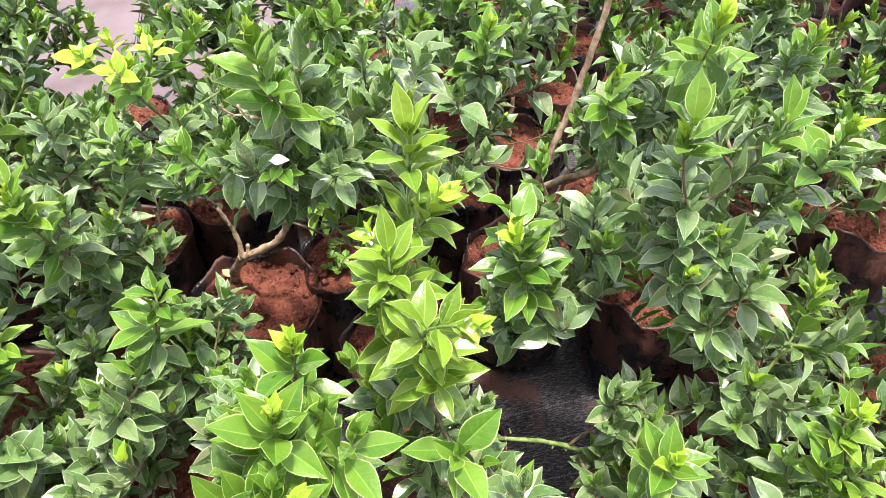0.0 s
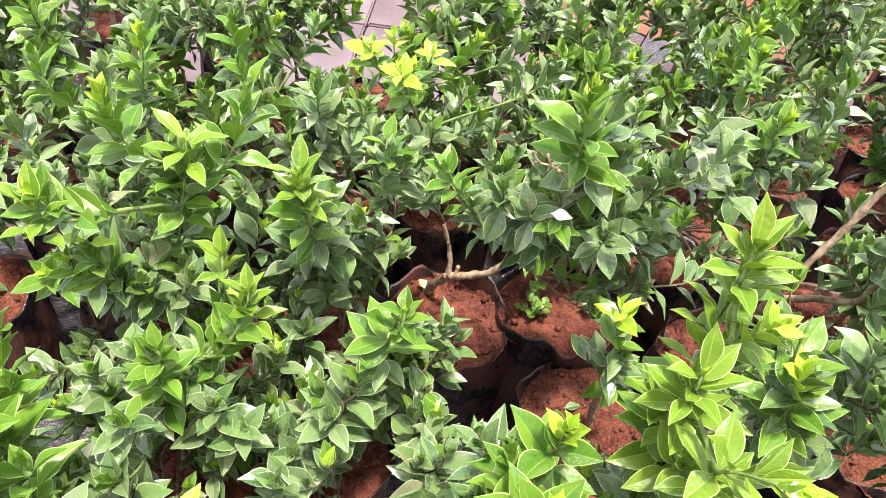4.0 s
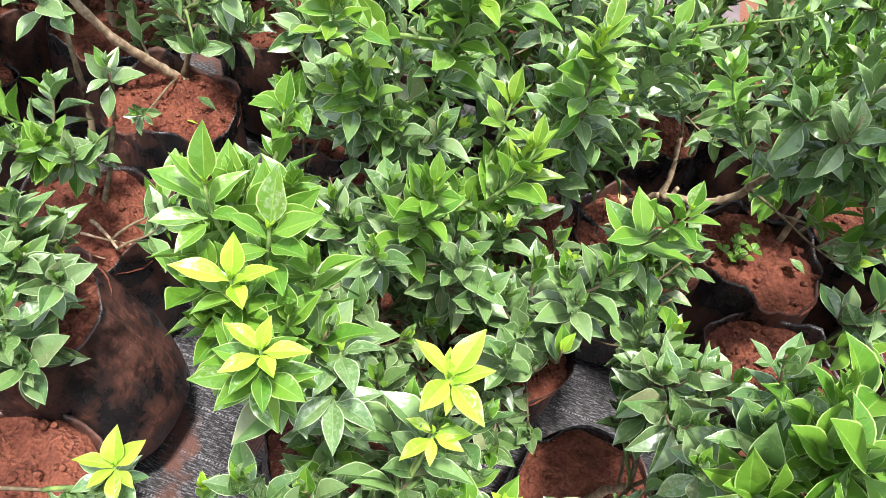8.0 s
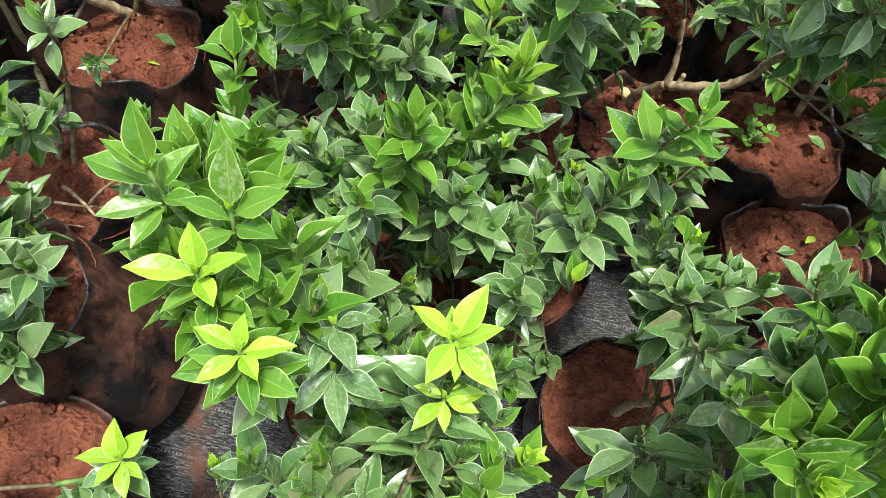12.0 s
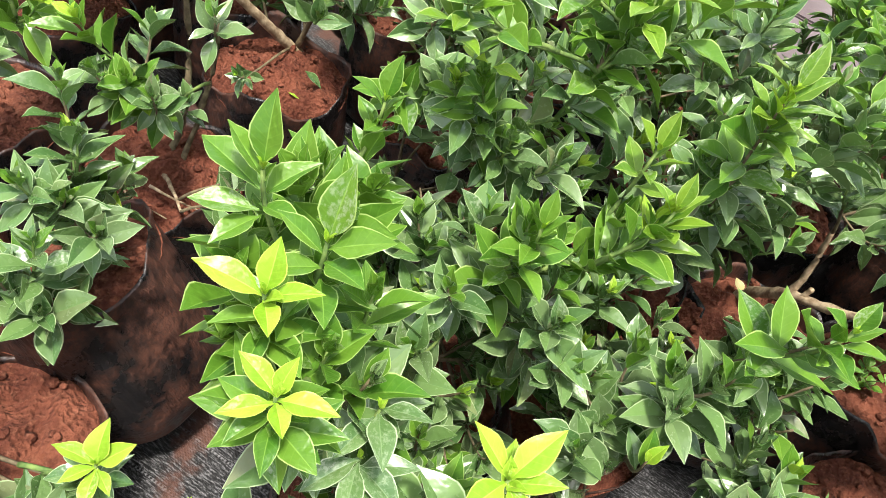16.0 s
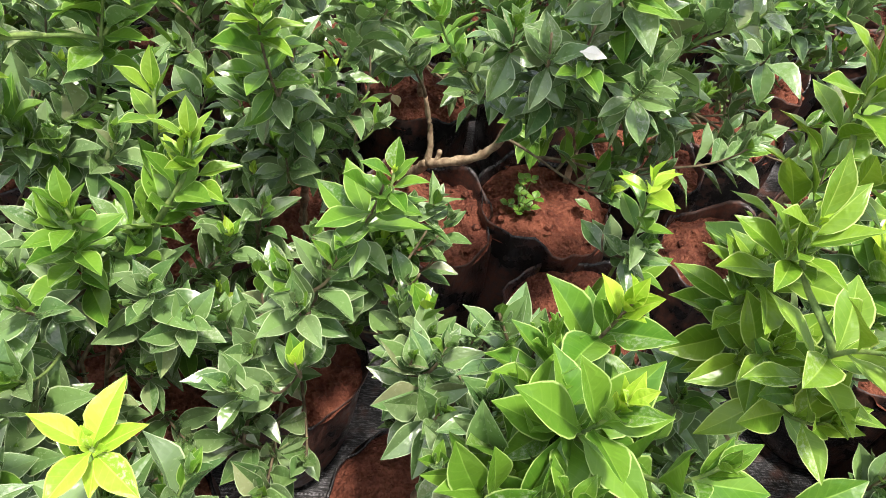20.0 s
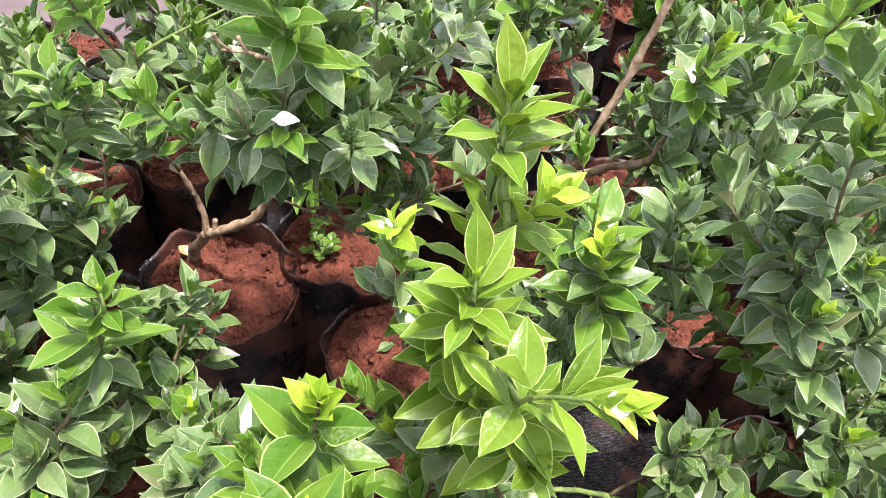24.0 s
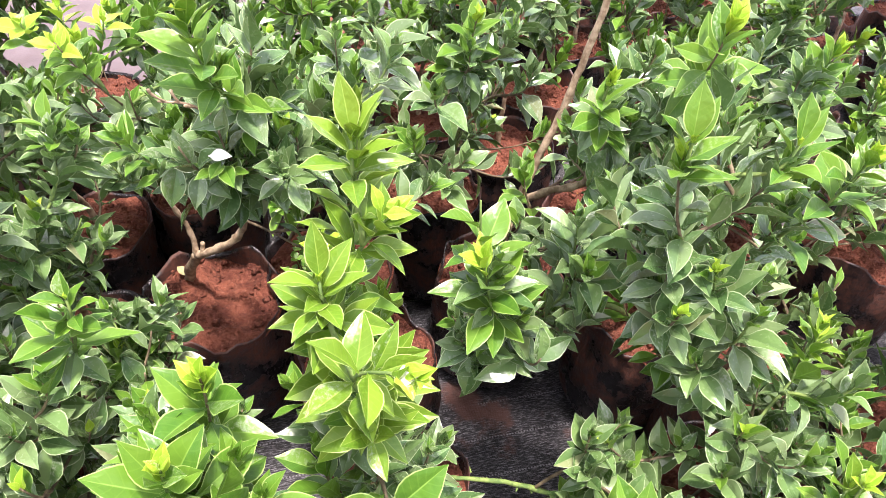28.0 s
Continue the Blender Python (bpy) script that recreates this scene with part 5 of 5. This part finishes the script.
# saplings that stand further back and to the sides
BACK = ((-0.200, 1.260, 0.60), (0.155, 1.300, 0.62), (-0.010, 1.400, 0.60), (-0.840, 1.000, 0.64),
        (0.420, 1.310, 0.64), (0.640, 1.300, 0.64), (0.790, 1.040, 0.62), (0.700, 0.640, 0.58), (0.880, 1.180, 0.64),
        (-1.060, 0.860, 0.64), (-1.240, 0.640, 0.60), (-1.300, 0.380, 0.55), (0.230, 1.540, 0.64), (0.500, 1.560, 0.64),
        (-0.250, 1.520, 0.60), (-0.500, 1.340, 0.56), (0.800, 1.480, 0.64), (0.020, 1.640, 0.62), (-1.280, 1.000, 0.64), (-1.020, 1.180, 0.66), (-1.250, 1.300, 0.66), (-0.660, 1.200, 0.36), (-0.820, 1.280, 0.62), (-0.400, 1.450, 0.64), (-1.080, 1.500, 0.66), (-1.420, 1.450, 0.66), (-0.130, 1.740, 0.66), (0.340, 1.790, 0.66), (-0.725, 1.410, 0.24), (0.960, 0.800, 0.62), (0.940, 0.540, 0.58), (1.080, 1.020, 0.64), (-1.430, 0.590, 0.50), (-1.560, 0.830, 0.58), (-1.480, 0.300, 0.46), (-1.420, 0.980, 0.60))
for n, (x, y, h) in enumerate(BACK):
    Sapling(x, y, 60 + n, DARK, 0.21).far_bush(34 if x < -0.1 and y < 1.5 else 22, h + 0.06)
for n in range(16):
    i, j = n % 6, n // 6
    Sapling(0.02 + 0.25 * i + 0.08 * j, 1.84 + 0.24 * j + 0.03 * (i % 2), 90 + n, DARK, 0.21).far_bush(16, 0.72)

# ---------------------------------------------------------------- lower side shoots that fill the canopy
NEAR = [s for s in SAPLINGS if s.tips and not s.lower and s.at.y < 1.2 and s.at.x < 0.6 and len(s.root.children) > 5]
CROWN = [(s.at + tip, s) for s in NEAR for tip, _, _ in s.tips]
fill = random.Random(7)
STEP = 0.055
for j in range(25):
    for i in range(35):
        x = -1.16 + STEP * (i + 0.5 * (j % 2)) + fill.uniform(-0.018, 0.018)
        y = 0.02 + STEP * 0.88 * j + fill.uniform(-0.018, 0.018)
        ranked = sorted(CROWN, key=lambda c: (c[0].x - x) ** 2 + (c[0].y - y) ** 2)[:4]
        gap = math.hypot(ranked[0][0].x - x, ranked[0][0].y - y)
        if gap > 0.16 or (x < -0.84 and y < 0.60):
            continue
        weights = [1 / (0.0015 + (c[0].x - x) ** 2 + (c[0].y - y) ** 2) for c in ranked]
        z = sum(w * c[0].z for w, c in zip(weights, ranked)) / sum(weights) - fill.uniform(0.07, 0.19) - 0.25 * gap
        p = Vector((x, y, max(0.31, z)))
        if is_cleared(p) or is_cleared(p - Vector((0, 0, 0.05))):
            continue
        owner = ranked[0][1]
        batch = owner.shoot(p, fill.uniform(0.07, 0.11), fill.uniform(0.040, 0.048), fill.choice((0, 0, 0, 0, 4, 1)), None, True)[1]
        owner.lower += batch
# low twigs close about the trunks of the crowded saplings
for s in NEAR:
    if not (s.at.x < -0.2 and -0.6 < s.at.x and 0.1 < s.at.y < 0.75):
        continue
    for _ in range(12):
        w, r = fill.uniform(0, 6.28), fill.uniform(0.02, 0.11)
        p = s.at + Vector((r * math.cos(w), r * math.sin(w) - 0.02, fill.uniform(0.32, 0.42)))
        if not is_cleared(p):
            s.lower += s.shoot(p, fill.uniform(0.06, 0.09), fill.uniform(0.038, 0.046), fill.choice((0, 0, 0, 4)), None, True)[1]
for s in NEAR:
    if s.lower:
        s.foliage(s.lower)

# ---------------------------------------------------------------- small things on the soil


def fallen_leaf(x, y, z, size, turn, tilt, kind, label):
    ob = new("fallen_leaf", FALLEN[kind])
    ob.matrix_basis = pose(x, y, z, tilt, 0.3 * tilt, turn) @ Matrix.Scale(size, 4)
    return tagged(ob, label, "fallen leaf", "fallen leaves")


FALLEN = [leaf_shape("fallen_leaf", 0.30, 0.35, 0.5, 0.1, 0.2, LEAF_DRY), leaf_shape("fallen_leaf", 0.24, 0.25, 0.7, 0.1, -0.3, LEAF_YOUNG),
          leaf_shape("fallen_leaf", 0.26, 0.25, 0.5, 0.1, 0.3, LEAF_OLD), leaf_shape("fallen_leaf", 0.30, 0.25, 0.4, 0.1, 0.2, LEAF_WHITE)]
PALE, GREENISH, DULL = "dry cream-coloured leaf lying on red soil", "yellow-green leaf lying on red soil", "dull green leaf lying on red soil"
fallen_leaf(-0.355, 0.852, 0.236, 0.026, 60, 20, 0, PALE)
fallen_leaf(-0.815, 0.215, 0.205, 0.024, 70, 10, 1, GREENISH)
fallen_leaf(-0.050, 0.765, 0.226, 0.022, 150, 8, 1, GREENISH)
fallen_leaf(-0.090, 0.720, 0.216, 0.030, 300, 8, 2, DULL)
fallen_leaf(-0.075, 0.905, 0.250, 0.032, 80, 15, 2, DULL)
fallen_leaf(-0.955, 0.590, 0.226, 0.036, 130, 40, 2, DULL)
fallen_leaf(-0.950, 0.550, 0.226, 0.030, 100, 6, 1, GREENISH)
fallen_leaf(-0.420, 1.040, 0.228, 0.030, 40, 10, 0, PALE)
fallen_leaf(-0.790, 0.130, 0.205, 0.018, 200, 5, 0, PALE)

# a small weed with round leaves
weed = tagged(new("weed"), "small weed with round green leaves rooted in red soil", "weed")
weed.location = (-0.180, 0.876, 0.224)
herb = random.Random(5)
ROUND = leaf_shape("weed_leaf", 0.42, 0.15, 0.3, 0.05, 0.1, LEAF_FRESH)
for k in range(9):
    w = k * 2.4
    tip = Vector((0.016 * math.cos(w) * herb.uniform(0.4, 1.3), 0.020 * math.sin(w) * herb.uniform(0.4, 1.4), 0.016 + 0.034 * (k % 2) + herb.uniform(0, 0.006)))
    stalk = part("stalk", mesh_of("stalk", *tube([Vector((0, 0, -0.005)), tip * 0.5 + Vector((0, 0, 0.006)), tip], [0.0009, 0.0008, 0.0006], 5), STEM), weed)
    for s in (0, 2.1, 4.2):
        d = Vector((math.cos(w + s), math.sin(w + s), 0.25))
        part("weed_leaf", ROUND, stalk, "", leaf_pose(tip, d, UP, herb.uniform(0.012, 0.017)))


# single odd leaves
def lone_leaf(sapling, at, way, size, mesh, label):
    part("leaf", mesh, sapling.root, label, leaf_pose(Vector(at) - sapling.at, Vector(way), Vector((0.1, -0.5, 0.9)), size))


lone_leaf(pair, (-0.617, 0.449, 0.572), (-0.9, -0.1, 0.0), 0.027, LEAVES["young"][1], "yellow leaf")
lone_leaf(pair, (-0.611, 0.449, 0.572), (0.9, 0.2, 0.2), 0.028, LEAVES["young"][3], "yellow leaf")
lone_leaf(tall, (-0.006, 0.434, 0.735), (-0.15, 0.1, 0.6), 0.021, LEAVES["young"][2], "yellow leaf")
lone_leaf(tall, (-0.004, 0.432, 0.735), (0.9, -0.2, 0.15), 0.020, LEAVES["young"][5], "yellow leaf")
lone_leaf(fork, (-0.180, 0.600, 0.652), (1.0, 0.05, 0.0), 0.022, FALLEN[3], "bleached cream-white leaf")
lone_leaf(tall, (0.012, 0.328, 0.700), (0.5, -0.1, 0.3), 0.020, FALLEN[3], "cream-white leaf")

# dead twigs on the soil and between the bags
def dead_twig(points, r, label):
    pts = smooth_line(points, 6)
    n = len(pts)
    return tagged(new("dead_twig", mesh_of("dead_twig", *tube(pts, [r * (1 - 0.6 * i / (n - 1)) for i in range(n)], 6, 0.3), BARK)), label, "twig", "dead twigs")



dead_twig([(-0.905, 0.300, 0.226), (-0.870, 0.310, 0.232), (-0.840, 0.330, 0.226)], 0.0022, "thin bare twig lying on red soil")
dead_twig([(-0.930, 0.275, 0.226), (-0.890, 0.270, 0.236), (-0.850, 0.290, 0.228)], 0.0018, "thin bare twig lying on red soil")
